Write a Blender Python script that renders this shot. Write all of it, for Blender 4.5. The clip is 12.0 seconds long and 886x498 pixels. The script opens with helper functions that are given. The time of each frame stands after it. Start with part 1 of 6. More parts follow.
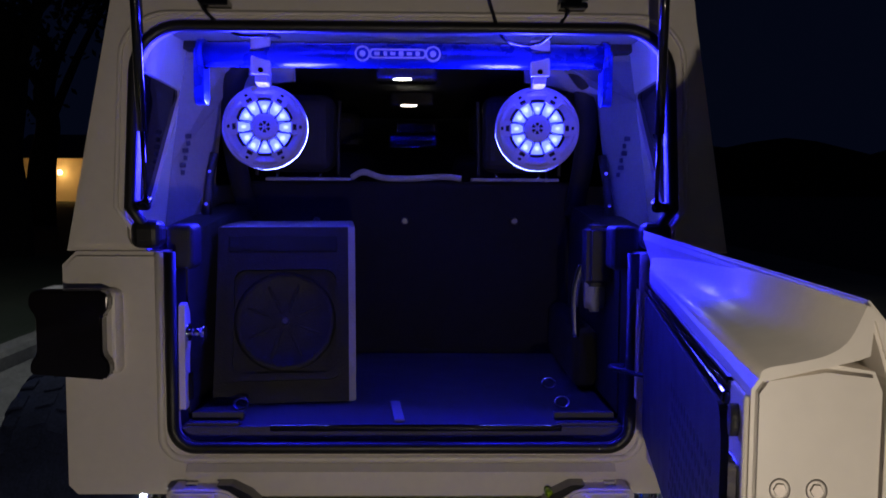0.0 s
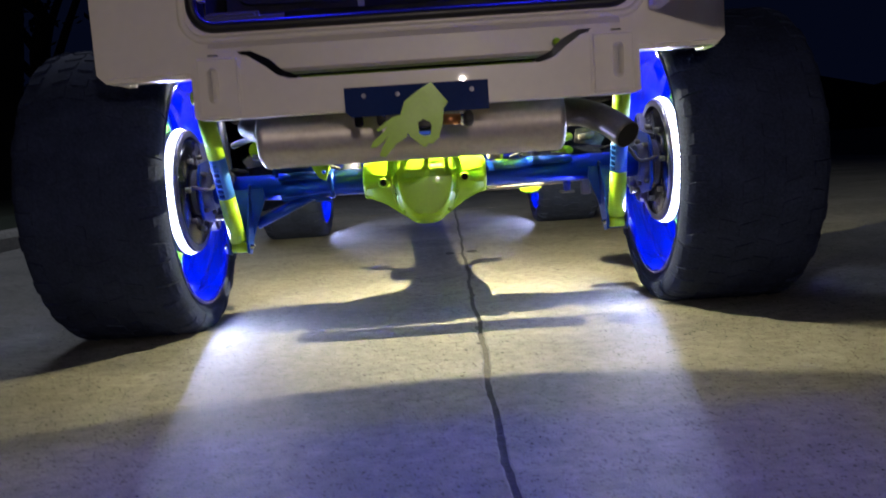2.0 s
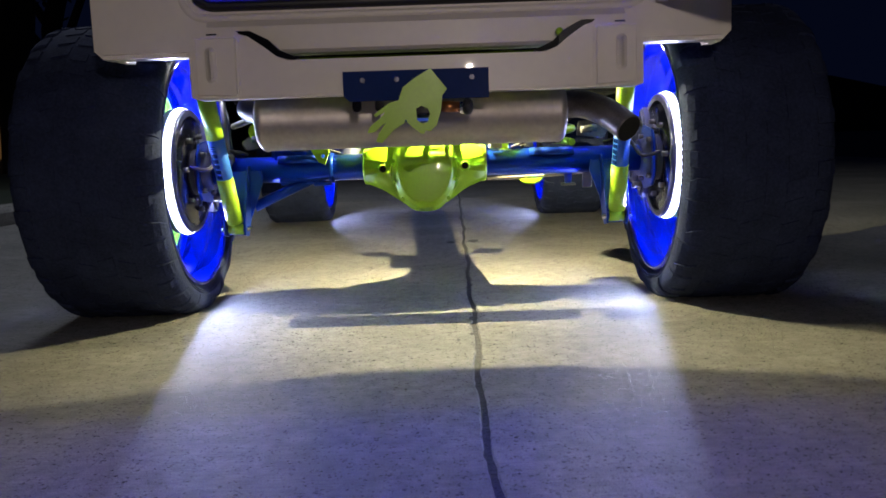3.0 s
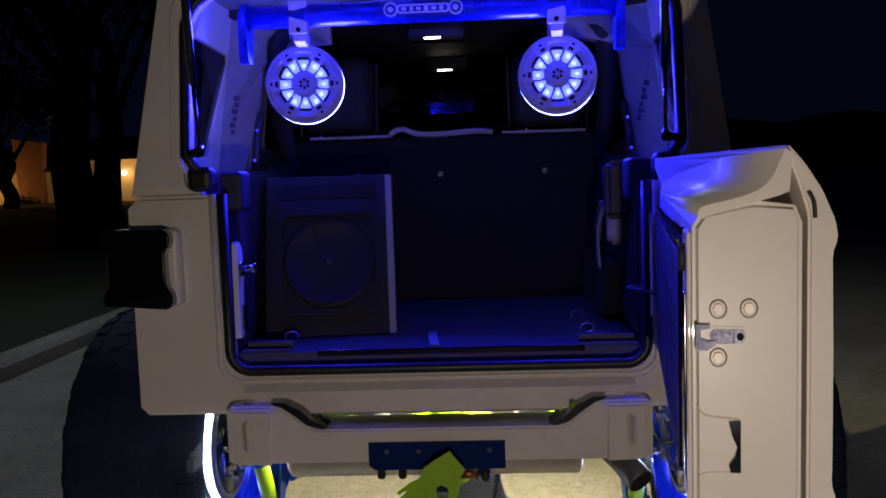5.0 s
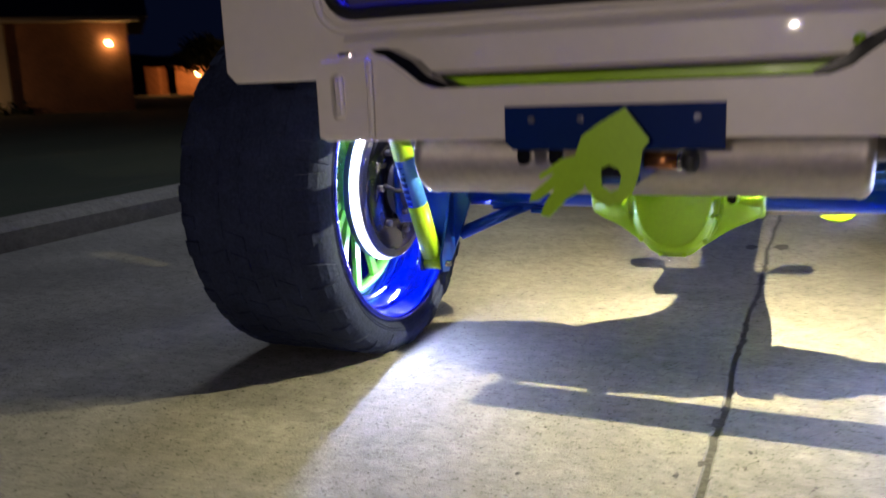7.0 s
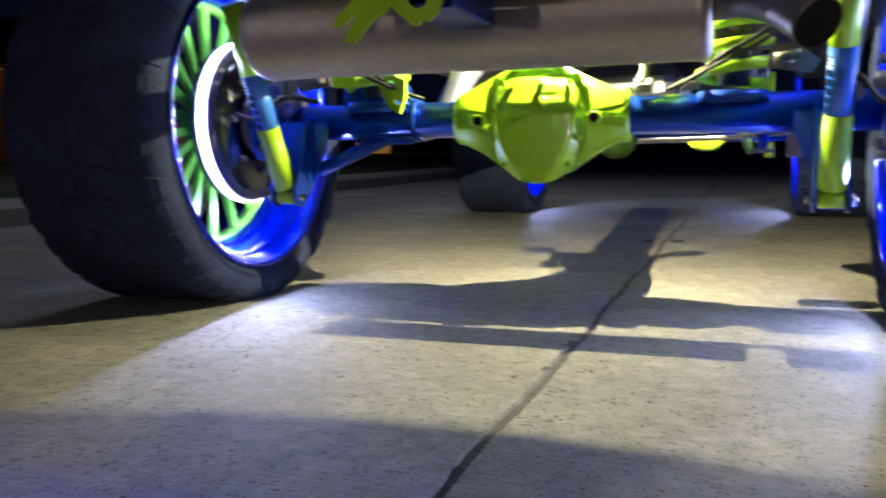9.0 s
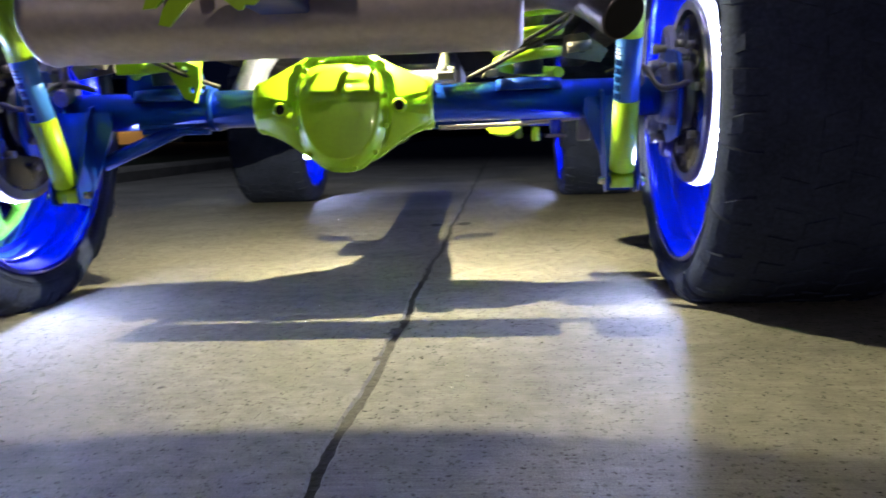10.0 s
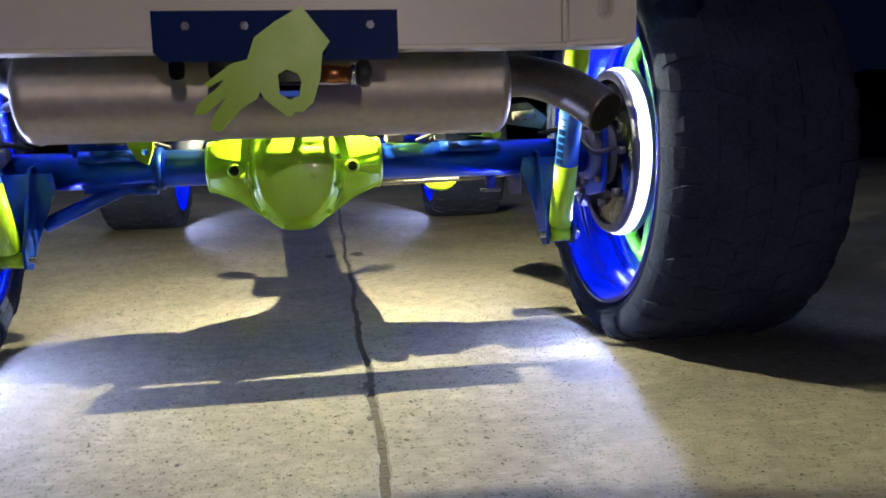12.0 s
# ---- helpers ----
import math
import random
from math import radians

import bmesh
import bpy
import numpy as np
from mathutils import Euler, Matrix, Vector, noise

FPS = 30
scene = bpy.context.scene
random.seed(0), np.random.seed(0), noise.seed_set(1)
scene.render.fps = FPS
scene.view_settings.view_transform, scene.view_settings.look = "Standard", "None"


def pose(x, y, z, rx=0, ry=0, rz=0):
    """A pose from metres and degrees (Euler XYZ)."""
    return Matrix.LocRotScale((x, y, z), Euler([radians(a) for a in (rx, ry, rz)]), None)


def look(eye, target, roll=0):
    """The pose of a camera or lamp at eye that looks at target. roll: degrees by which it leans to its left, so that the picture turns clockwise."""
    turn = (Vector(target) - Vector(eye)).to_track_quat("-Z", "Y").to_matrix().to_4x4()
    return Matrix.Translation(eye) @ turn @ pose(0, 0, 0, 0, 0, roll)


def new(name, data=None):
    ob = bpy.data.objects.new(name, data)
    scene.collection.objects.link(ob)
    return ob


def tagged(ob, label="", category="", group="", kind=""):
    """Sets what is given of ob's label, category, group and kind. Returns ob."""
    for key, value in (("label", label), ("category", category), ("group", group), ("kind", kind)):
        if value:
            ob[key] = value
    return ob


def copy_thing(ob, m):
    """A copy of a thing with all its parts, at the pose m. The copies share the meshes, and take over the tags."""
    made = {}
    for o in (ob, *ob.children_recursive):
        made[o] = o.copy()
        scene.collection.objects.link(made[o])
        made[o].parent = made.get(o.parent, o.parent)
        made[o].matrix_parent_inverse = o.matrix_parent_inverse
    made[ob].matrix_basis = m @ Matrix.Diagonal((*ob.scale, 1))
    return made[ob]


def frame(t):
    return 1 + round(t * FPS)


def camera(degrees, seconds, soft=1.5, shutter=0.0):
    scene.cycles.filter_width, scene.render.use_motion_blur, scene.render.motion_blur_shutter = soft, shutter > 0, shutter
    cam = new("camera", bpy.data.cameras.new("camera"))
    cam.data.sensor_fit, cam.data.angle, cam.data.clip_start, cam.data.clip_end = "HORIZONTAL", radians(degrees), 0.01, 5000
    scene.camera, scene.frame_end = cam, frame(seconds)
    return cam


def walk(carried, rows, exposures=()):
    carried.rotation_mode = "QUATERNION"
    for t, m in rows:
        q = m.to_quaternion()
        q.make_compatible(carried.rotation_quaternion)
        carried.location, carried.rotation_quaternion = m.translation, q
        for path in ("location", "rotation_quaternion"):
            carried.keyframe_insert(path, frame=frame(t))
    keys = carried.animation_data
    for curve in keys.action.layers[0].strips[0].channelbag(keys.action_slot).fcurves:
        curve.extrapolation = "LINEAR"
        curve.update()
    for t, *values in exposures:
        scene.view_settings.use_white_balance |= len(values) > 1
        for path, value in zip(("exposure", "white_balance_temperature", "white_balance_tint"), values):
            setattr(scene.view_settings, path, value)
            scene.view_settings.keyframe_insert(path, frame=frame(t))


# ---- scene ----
cam = camera(56.0, 12.0, 1.6, 0.55)
METRES, EYE, TILT, LEAN, TURN = 3.6, 1.395, -4.5, -0.3, -1.0
ROWS = [
    (0.0, 0.0, 0.0, 0.0, 0.0, 0.0, -0.0),
    (0.5, 0.0011, -0.0121, -0.0211, 0.12, 2.05, 1.47),
    (1.0, -0.0155, -0.0249, -0.1055, 1.58, 3.97, 4.04),
    (1.5, -0.0121, -0.0286, -0.1966, 2.38, 4.03, 5.37),
    (2.0, -0.0102, -0.0233, -0.2516, 0.5, -2.12, 4.09),
    (2.5, -0.007, -0.0197, -0.2599, 0.22, -1.77, 3.27),
    (3.0, -0.0029, -0.0184, -0.252, 1.01, -2.88, 2.16),
    (3.5, 0.0033, -0.0234, -0.1773, 2.11, -4.1, 2.22),
    (5.5, 0.0208, -0.0449, -0.0357, 5.05, -0.79, 1.29),
    (6.0, 0.018, 0.0049, -0.0703, 13.2, -2.43, 2.42),
    (6.5, 0.0359, 0.0923, -0.1227, 15.02, -5.09, 2.46),
    (7.0, 0.053, 0.1571, -0.1819, 24.35, -7.33, 0.74),
    (9.0, 0.0899, 0.2059, -0.2739, 20.3, -2.38, -0.57),
    (9.5, 0.078, 0.2077, -0.2741, 11.41, -3.01, 0.86),
    (10.0, 0.0646, 0.2057, -0.2725, 4.39, -3.4, 1.68),
    (10.5, 0.0392, 0.2024, -0.2558, -3.14, -3.65, 2.65),
    (11.0, 0.0041, 0.1918, -0.2426, -7.98, -3.8, 3.88),
    (11.5, -0.0111, 0.1787, -0.2361, -8.64, -3.48, 4.57),
    (12.0, -0.0091, 0.178, -0.2382, -7.63, -3.66, 2.5),
]
BASE = pose(0.055, -1.8, EYE, TILT, LEAN, TURN)
way = [(t, BASE @ pose(METRES * x, METRES * y, METRES * z, 90 + pitch, roll, yaw)) for t, x, y, z, yaw, pitch, roll in ROWS]
for t, x, y, z, yaw, pitch, roll in (
    (3.7, 0.074, -1.955, 0.900, 1.3, -7.1, -2.5),
    (5.3, 0.128, -1.971, 1.285, 3.25, -5.2, -1.6),
    (1.3, 0.002, -1.946, 0.818, 0.85, 0.40, -5.06),
    (5.8, 0.145, -1.886, 1.211, 10.6, -6.28, -2.65),
    (6.3, 0.144, -1.620, 1.032, 12.86, -8.92, -4.95),
    (6.7, 0.209, -1.427, 0.905, 20.19, -11.75, -3.76),
    (6.8, 0.226, -1.381, 0.855, 22.29, -12.45, -2.91),
    (7.2, 0.292, -1.226, 0.584, 26.2, -8.6, -2.5),
    (8.8, 0.410, -1.146, 0.360, 22.2, -6.3, -0.7),
):
    a, b = radians(yaw), radians(pitch)
    way.append((t, look((x, y, z), (x - math.sin(a) * math.cos(b), y + math.cos(a) * math.cos(b), z + math.sin(b)), roll)))
way.sort(key=lambda row: row[0])
walk(cam, way, [
    (0, 0.66, 6500, 8), (0.7, 0.76, 6500, 9), (1.5, 0.95, 6250, 14), (2.0, 0.84, 6120, 15), (3.2, 0.78, 6120, 15), (3.7, 0.62, 6250, 13), (5.3, 0.5, 6500, 10),
    (5.6, 0.55, 6500, 8), (6.0, 1.0, 6500, 10), (6.5, 1.1, 6400, 14), (7.2, 1.0, 6200, 16), (8.8, 0.60, 6080, 15), (10, 0.64, 6080, 15), (10.6, 0.72, 6080, 15), (12, 0.74, 6100, 15),
])

# ---- light ----
world = bpy.data.worlds.new("night")
scene.world = world
world.use_nodes = True
wn = world.node_tree.nodes
wn["Background"].inputs[0].default_value = (0.07, 0.12, 0.40, 1)
wn["Background"].inputs[1].default_value = 0.010


def lamp(name, kind, m, energy, color, size=0.05, cone=None, blend=0.1):
    data = bpy.data.lights.new(name, kind)
    data.energy, data.color = energy, color
    if kind == "AREA":
        data.size = size
    else:
        data.shadow_soft_size = size
    if cone:
        data.spot_size, data.spot_blend = radians(cone), blend
    ob = new(name, data)
    ob.matrix_world = m
    return ob


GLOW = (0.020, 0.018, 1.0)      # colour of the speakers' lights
# unseen warm lamp added behind the viewer to light the paint and ground
lamp("fill_light", "POINT", pose(0.20, -2.35, 0.85), 19.5, (1.0, 0.85, 0.69), 0.010)
# unseen overhead panel added to brighten the kerb and left of the street
lamp("fill_light", "AREA", look((-1.9, 5.0, 6.0), (-3.0, 0.2, 0)), 65, (0.84, 0.90, 1.0), 2.5)
# lamp pod above the rear axle: a bare diode that throws most of its light ahead
AXLE_LAMP = Vector((0.075, 0.622, 0.695))
AIM = Vector((0, 0.914, -0.407))
lamp("axle_light", "POINT", Matrix.Translation(AXLE_LAMP), 42.0, (1.0, 0.89, 0.47), 0.001)
lamp("axle_light", "SPOT", look(AXLE_LAMP, AXLE_LAMP + AIM), 104.0, (1.0, 0.88, 0.47), 0.001, 165, 1.0)
# lamps in the wheel wells
for sx in (-0.655, 0.655):
    lamp("well_light", "POINT", pose(sx, 0.60, 0.752), 1.5, (0.96, 0.93, 0.84), 0.006)
    lamp("rear_light", "SPOT", look((0.97 * sx, 0.12, 0.728), (1.38 * sx, -0.50, 0)), 4.8, (1.0, 0.88, 0.47), 0.006, 84, 0.25)
# white spots added apart from the LED rings, shining inwards past the rim
for sx in (-1, 1):
    eye = Vector((sx * 0.765, 0.785, 0.200))
    lamp("added_wheel_spot", "SPOT", look(eye, eye + Vector((-0.5 * sx, -1, 0.15))), 11.5, (0.62, 0.68, 1.0), 0.003, 150, 1.0)
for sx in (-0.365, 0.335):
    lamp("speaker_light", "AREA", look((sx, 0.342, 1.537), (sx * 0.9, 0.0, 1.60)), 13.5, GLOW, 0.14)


# ---- materials ----
def material(name, color, rough=0.5, metal=0.0, vary=0.12, scale=8.0, bump=0.0, bump_scale=60.0, coat=0.0, emit=None, strength=0.0, spec=0.5, fine=None):
    m = bpy.data.materials.new(name)
    m.use_nodes = True
    nt = m.node_tree
    b = nt.nodes["Principled BSDF"]
    b.inputs["Roughness"].default_value = rough
    b.inputs["Metallic"].default_value = metal
    b.inputs["Coat Weight"].default_value = coat
    b.inputs["Coat Roughness"].default_value = 0.035
    b.inputs["Specular IOR Level"].default_value = spec
    b.inputs["Base Color"].default_value = (*color, 1)
    tc = nt.nodes.new("ShaderNodeTexCoord")
    if vary:
        n = nt.nodes.new("ShaderNodeTexNoise")
        n.inputs["Scale"].default_value, n.inputs["Detail"].default_value = scale, 6
        n2 = nt.nodes.new("ShaderNodeTexNoise")
        n2.inputs["Scale"].default_value, n2.inputs["Detail"].default_value = fine or scale * 14, 4
        add = nt.nodes.new("ShaderNodeMath")
        add.operation = "ADD"
        ramp = nt.nodes.new("ShaderNodeMapRange")
        ramp.inputs["From Min"].default_value, ramp.inputs["From Max"].default_value = 0.6, 1.4
        ramp.inputs["To Min"].default_value, ramp.inputs["To Max"].default_value = 1 - vary, 1 + vary
        mix = nt.nodes.new("ShaderNodeVectorMath")
        mix.operation = "SCALE"
        mix.inputs[0].default_value = color
        for q in (n, n2):
            nt.links.new(tc.outputs["Object"], q.inputs["Vector"])
        nt.links.new(n.outputs["Fac"], add.inputs[0])
        nt.links.new(n2.outputs["Fac"], add.inputs[1])
        nt.links.new(add.outputs[0], ramp.inputs["Value"])
        nt.links.new(ramp.outputs[0], mix.inputs["Scale"])
        nt.links.new(mix.outputs[0], b.inputs["Base Color"])
        rr = nt.nodes.new("ShaderNodeMapRange")
        rr.inputs["From Min"].default_value, rr.inputs["From Max"].default_value = 0.3, 0.7
        rr.inputs["To Min"].default_value, rr.inputs["To Max"].default_value = max(0.02, rough - 0.08), min(1, rough + 0.08)
        nt.links.new(n.outputs["Fac"], rr.inputs["Value"])
        nt.links.new(rr.outputs[0], b.inputs["Roughness"])
    if bump:
        n = nt.nodes.new("ShaderNodeTexNoise")
        n.inputs["Scale"].default_value, n.inputs["Detail"].default_value = bump_scale, 5
        nt.links.new(tc.outputs["Object"], n.inputs["Vector"])
        bp = nt.nodes.new("ShaderNodeBump")
        bp.inputs["Strength"].default_value, bp.inputs["Distance"].default_value = bump, 0.01
        nt.links.new(n.outputs["Fac"], bp.inputs["Height"])
        nt.links.new(bp.outputs[0], b.inputs["Normal"])
    if emit:
        b.inputs["Emission Color"].default_value = (*emit, 1)
        b.inputs["Emission Strength"].default_value = strength
    return m


paint = material("white_paint", (0.78, 0.73, 0.66), 0.36, vary=0.04, scale=3, coat=0.07, spec=0.4)
shell_grey = material("grey_inner_shell", (0.27, 0.255, 0.26), 0.55, vary=0.10, scale=7, bump=0.08, bump_scale=90)
lime = material("lime_paint", (0.36, 0.64, 0.006), 0.36, vary=0.08, scale=9, coat=0.3)
# lime paint turned greener, with the wheel LEDs' cast put into its colour
lime_wheel = material("led_tinted_lime", (0.20, 0.62, 0.055), 0.35, vary=0.08, scale=9, coat=0.3)
blue_metal = material("blue_powder_coat", (0.005, 0.048, 0.36), 0.36, metal=0.55, vary=0.15, scale=12, coat=0.08)
bar_blue = material("blue_bar_paint", (0.010, 0.035, 0.40), 0.28, metal=0.3, vary=0.08, coat=0.5)
barrel_blue = material("blue_wheel_paint", (0.002, 0.010, 0.40), 0.13, metal=0.8, vary=0.06, scale=9, coat=0.5)
# blue in this rubber's colour stands for haze from the wheel lights
rubber = material("tyre_rubber", (0.026, 0.034, 0.075), 0.85, vary=0.45, scale=10, spec=0.12, bump=0.2, bump_scale=120)
black = material("black_plastic", (0.018, 0.018, 0.020), 0.5, vary=0.2, scale=20, bump=0.25, bump_scale=300)
gloss_black = material("gloss_black_plastic", (0.006, 0.006, 0.008), 0.12, vary=0.1, coat=0.5)
seal_rubber = material("black_seal_rubber", (0.012, 0.012, 0.013), 0.45, vary=0.2, bump=0.1)
carpet = material("black_carpet", (0.009, 0.009, 0.0105), 0.95, vary=0.35, scale=30, bump=0.8, bump_scale=500)
mat_rubber = material("cargo_liner", (0.080, 0.078, 0.080), 0.6, vary=0.2, scale=15, bump=0.4, bump_scale=260)
steel = material("satin_steel", (0.44, 0.40, 0.37), 0.5, metal=0.75, vary=0.16, scale=5, bump=0.06, bump_scale=40)
dark_steel = material("dark_burnt_steel", (0.17, 0.155, 0.15), 0.36, metal=0.8, vary=0.3, scale=14)
# blue in the iron and disc colours stands for LED light on the brakes
iron = material("brake_iron", (0.085, 0.088, 0.135), 0.38, metal=0.5, vary=0.3, scale=18, bump=0.2)
disc_steel = material("worn_disc_steel", (0.060, 0.062, 0.085), 0.24, metal=0.95, vary=0.35, scale=22, bump=0.12)
zinc = material("dull_zinc", (0.16, 0.155, 0.15), 0.5, metal=0.7, vary=0.25, scale=20, bump=0.1)
chrome = material("chrome", (0.75, 0.75, 0.76), 0.12, metal=1.0, vary=0.05)
copper = material("copper_pin", (0.42, 0.17, 0.06), 0.32, metal=0.9, vary=0.2)
# near-black put in for the shade inside holes, slots and bores
hole_black = material("hole_black", (0.008, 0.008, 0.008), 0.9, vary=0.2)
# white grille arms coloured dark, as silhouettes against the glowing pads
grille_dark = material("shaded_grille_plastic", (0.03, 0.03, 0.035), 0.5, vary=0.1)
speaker_white = material("white_speaker_plastic", (0.36, 0.36, 0.40), 0.4, vary=0.08)
strip_white = material("white_strip_plastic", (0.75, 0.75, 0.76), 0.5, vary=0.05)
hose_grey = material("grey_hose_rubber", (0.085, 0.085, 0.082), 0.6, vary=0.15, scale=20)
fitting_white = material("white_fitting_plastic", (0.36, 0.36, 0.35), 0.45, vary=0.08)
clamp_white = material("white_clamp_paint", (0.62, 0.62, 0.64), 0.35, vary=0.06)
grey_vinyl = material("light_grey_vinyl", (0.34, 0.34, 0.36), 0.7, vary=0.12, scale=20, bump=0.3, bump_scale=200)
cabin_black = material("cabin_trim", (0.017, 0.017, 0.019), 0.7, vary=0.25, scale=12, bump=0.2, bump_scale=200)
panel_black = material("black_moulded_panel", (0.006, 0.006, 0.007), 0.6, vary=0.25, scale=12, bump=0.2, bump_scale=200)
tail_dark = material("smoked_lens", (0.008, 0.006, 0.007), 0.08, vary=0.05, coat=1.0)
navy = material("navy_gloss", (0.003, 0.020, 0.12), 0.45, vary=0.1, spec=0.06)
amp_blue = material("blue_label", (0.05, 0.20, 0.75), 0.35, vary=0.08)
decal_grey = material("pale_decal", (0.62, 0.66, 0.74), 0.5, vary=0.1, scale=60)
decal_dark = material("dark_decal", (0.06, 0.06, 0.12), 0.5, vary=0.1, scale=60)
led_white = material("white_led", (0.9, 0.9, 1), 0.4, vary=0, emit=(0.68, 0.72, 1.0), strength=7)
led_point = material("white_led_point", (0.9, 0.9, 1), 0.4, vary=0, emit=(0.52, 0.60, 1.0), strength=1500)
led_glow = material("speaker_led", (0.8, 0.8, 1), 0.4, vary=0, emit=(0.16, 0.20, 1.0), strength=6.5)
led_halo = material("speaker_halo_led", (0.8, 0.8, 1), 0.4, vary=0, emit=(0.10, 0.12, 1.0), strength=45)
gn = led_glow.node_tree
gtc = gn.nodes.new("ShaderNodeTexCoord")
gmap = gn.nodes.new("ShaderNodeMapping")
gmap.inputs["Location"].default_value = (-0.9, -0.9, -0.9)
gmap.inputs["Scale"].default_value = (1.8, 1.8, 1.8)
ggr = gn.nodes.new("ShaderNodeTexGradient")
ggr.gradient_type = "SPHERICAL"
gra = gn.nodes.new("ShaderNodeValToRGB")
gra.color_ramp.elements[0].position, gra.color_ramp.elements[0].color = 0.0, (0.02, 0.03, 0.75, 1)
gra.color_ramp.elements[1].position, gra.color_ramp.elements[1].color = 0.62, (0.46, 0.60, 1.0, 1)
gn.links.new(gtc.outputs["Generated"], gmap.inputs["Vector"])
gn.links.new(gmap.outputs[0], ggr.inputs["Vector"])
gn.links.new(ggr.outputs["Fac"], gra.inputs["Fac"])
gn.links.new(gra.outputs[0], gn.nodes["Principled BSDF"].inputs["Emission Color"])
dome_white = material("dome_lens", (0.9, 0.9, 0.85), 0.4, vary=0, emit=(1.0, 0.90, 0.72), strength=9)
glass = material("tinted_glass", (0.003, 0.003, 0.004), 0.04, vary=0, spec=0.25)


# ---- mesh helpers ----
def part(name, bm, mat, parent=None, label="", category="", group="", kind=""):
    me = bpy.data.meshes.new(name)
    bm.normal_update()
    bm.to_mesh(me)
    bm.free()
    for m in (mat if isinstance(mat, (list, tuple)) else [mat]):
        me.materials.append(m)
    ob = new(name, me)
    if parent:
        ob.parent = parent
    return tagged(ob, label, category, group, kind)


def thing(name, label, category, group=""):
    ob = new(name)
    ob.empty_display_size = 0.1
    return tagged(ob, label, category, group)


def box(bm, x0, x1, y0, y1, z0, z1, bevel=0.0, m=None, seg=2):
    vs = [bm.verts.new((x, y, z)) for x in (x0, x1) for y in (y0, y1) for z in (z0, z1)]
    fs = [bm.faces.new([vs[i] for i in q]) for q in ((0, 1, 3, 2), (4, 6, 7, 5), (0, 4, 5, 1), (2, 3, 7, 6), (0, 2, 6, 4), (1, 5, 7, 3))]
    if bevel:
        es = list({e for f in fs for e in f.edges})
        r = bmesh.ops.bevel(bm, geom=es, offset=bevel, segments=seg, affect="EDGES", profile=0.5)
        vs = list({v for f in r["faces"] for v in f.verts} | {v for v in vs if v.is_valid})
    if m:
        bmesh.ops.transform(bm, matrix=m, verts=vs)
    return vs


def frame_of(p0, p1):
    d = (Vector(p1) - Vector(p0)).normalized()
    return Matrix.Translation(p0) @ d.to_track_quat("Z", "Y").to_matrix().to_4x4()


def cyl(bm, p0, p1, r0, r1=None, n=24, caps=True):
    """A round bar from p0 to p1."""
    r1 = r0 if r1 is None else r1
    m, h = frame_of(p0, p1), (Vector(p1) - Vector(p0)).length
    rings = [[bm.verts.new(m @ Vector((r * math.cos(a), r * math.sin(a), z))) for a in (2 * math.pi * i / n for i in range(n))] for r, z in ((r0, 0), (r1, h))]
    for i in range(n):
        f = bm.faces.new([rings[0][i], rings[0][(i + 1) % n], rings[1][(i + 1) % n], rings[1][i]])
        f.smooth = True
    if caps:
        bm.faces.new(rings[0][::-1])
        bm.faces.new(rings[1])


def lathe(bm, profile, n=48, axis="X", centre=(0, 0, 0), closed=False, sharp=0.6):
    """Turns (along, radius) pairs round an axis."""
    c = Vector(centre)
    rows = []
    for along, r in profile:
        row = []
        for i in range(n):
            a = 2 * math.pi * i / n
            u, v = r * math.cos(a), r * math.sin(a)
            p = {"X": (along, u, v), "Y": (v, along, u), "Z": (u, v, along)}[axis]
            row.append(bm.verts.new(c + Vector(p)))
        rows.append(row)
    pairs = list(zip(rows, rows[1:])) + ([(rows[-1], rows[0])] if closed else [])
    for a, b in pairs:
        for i in range(n):
            f = bm.faces.new([a[i], a[(i + 1) % n], b[(i + 1) % n], b[i]])
            f.smooth = True
    return rows


def prism(bm, outline, y0, y1, plane="XZ", holes=(), m=None):
    """A plate cut to an outline (u, w), from depth y0 to y1."""
    def place(u, w, d):
        return {"XZ": (u, d, w), "YZ": (d, u, w), "XY": (u, w, d)}[plane]
    made = []
    loops = [outline, *holes]
    rings = []
    for lp in loops:
        rings.append([[bm.verts.new(place(u, w, d)) for u, w in lp] for d in (y0, y1)])
    for a, b in rings:
        k = len(a)
        for i in range(k):
            made.append(bm.faces.new([a[i], a[(i + 1) % k], b[(i + 1) % k], b[i]]))
    for side in (0, 1):
        if not holes:
            made.append(bm.faces.new(rings[0][side]))
        else:
            es = []
            for rg in rings:
                ring = rg[side]
                for i in range(len(ring)):
                    e = bm.edges.get((ring[i], ring[(i + 1) % len(ring)]))
                    es.append(e)
            r = bmesh.ops.triangle_fill(bm, use_beauty=True, edges=es)
            made += [g for g in r["geom"] if isinstance(g, bmesh.types.BMFace)]
    vs = list({v for rg in rings for ring in rg for v in ring})
    bmesh.ops.recalc_face_normals(bm, faces=made)
    if m:
        bmesh.ops.transform(bm, matrix=m, verts=vs)
    return vs


def arc(cx, cy, r, a0, a1, n=8):
    return [(cx + r * math.cos(radians(a0 + (a1 - a0) * i / n)), cy + r * math.sin(radians(a0 + (a1 - a0) * i / n))) for i in range(n + 1)]


def rrect(x0, x1, z0, z1, r, n=6):
    return arc(x1 - r, z0 + r, r, -90, 0, n) + arc(x1 - r, z1 - r, r, 0, 90, n) + arc(x0 + r, z1 - r, r, 90, 180, n) + arc(x0 + r, z0 + r, r, 180, 270, n)


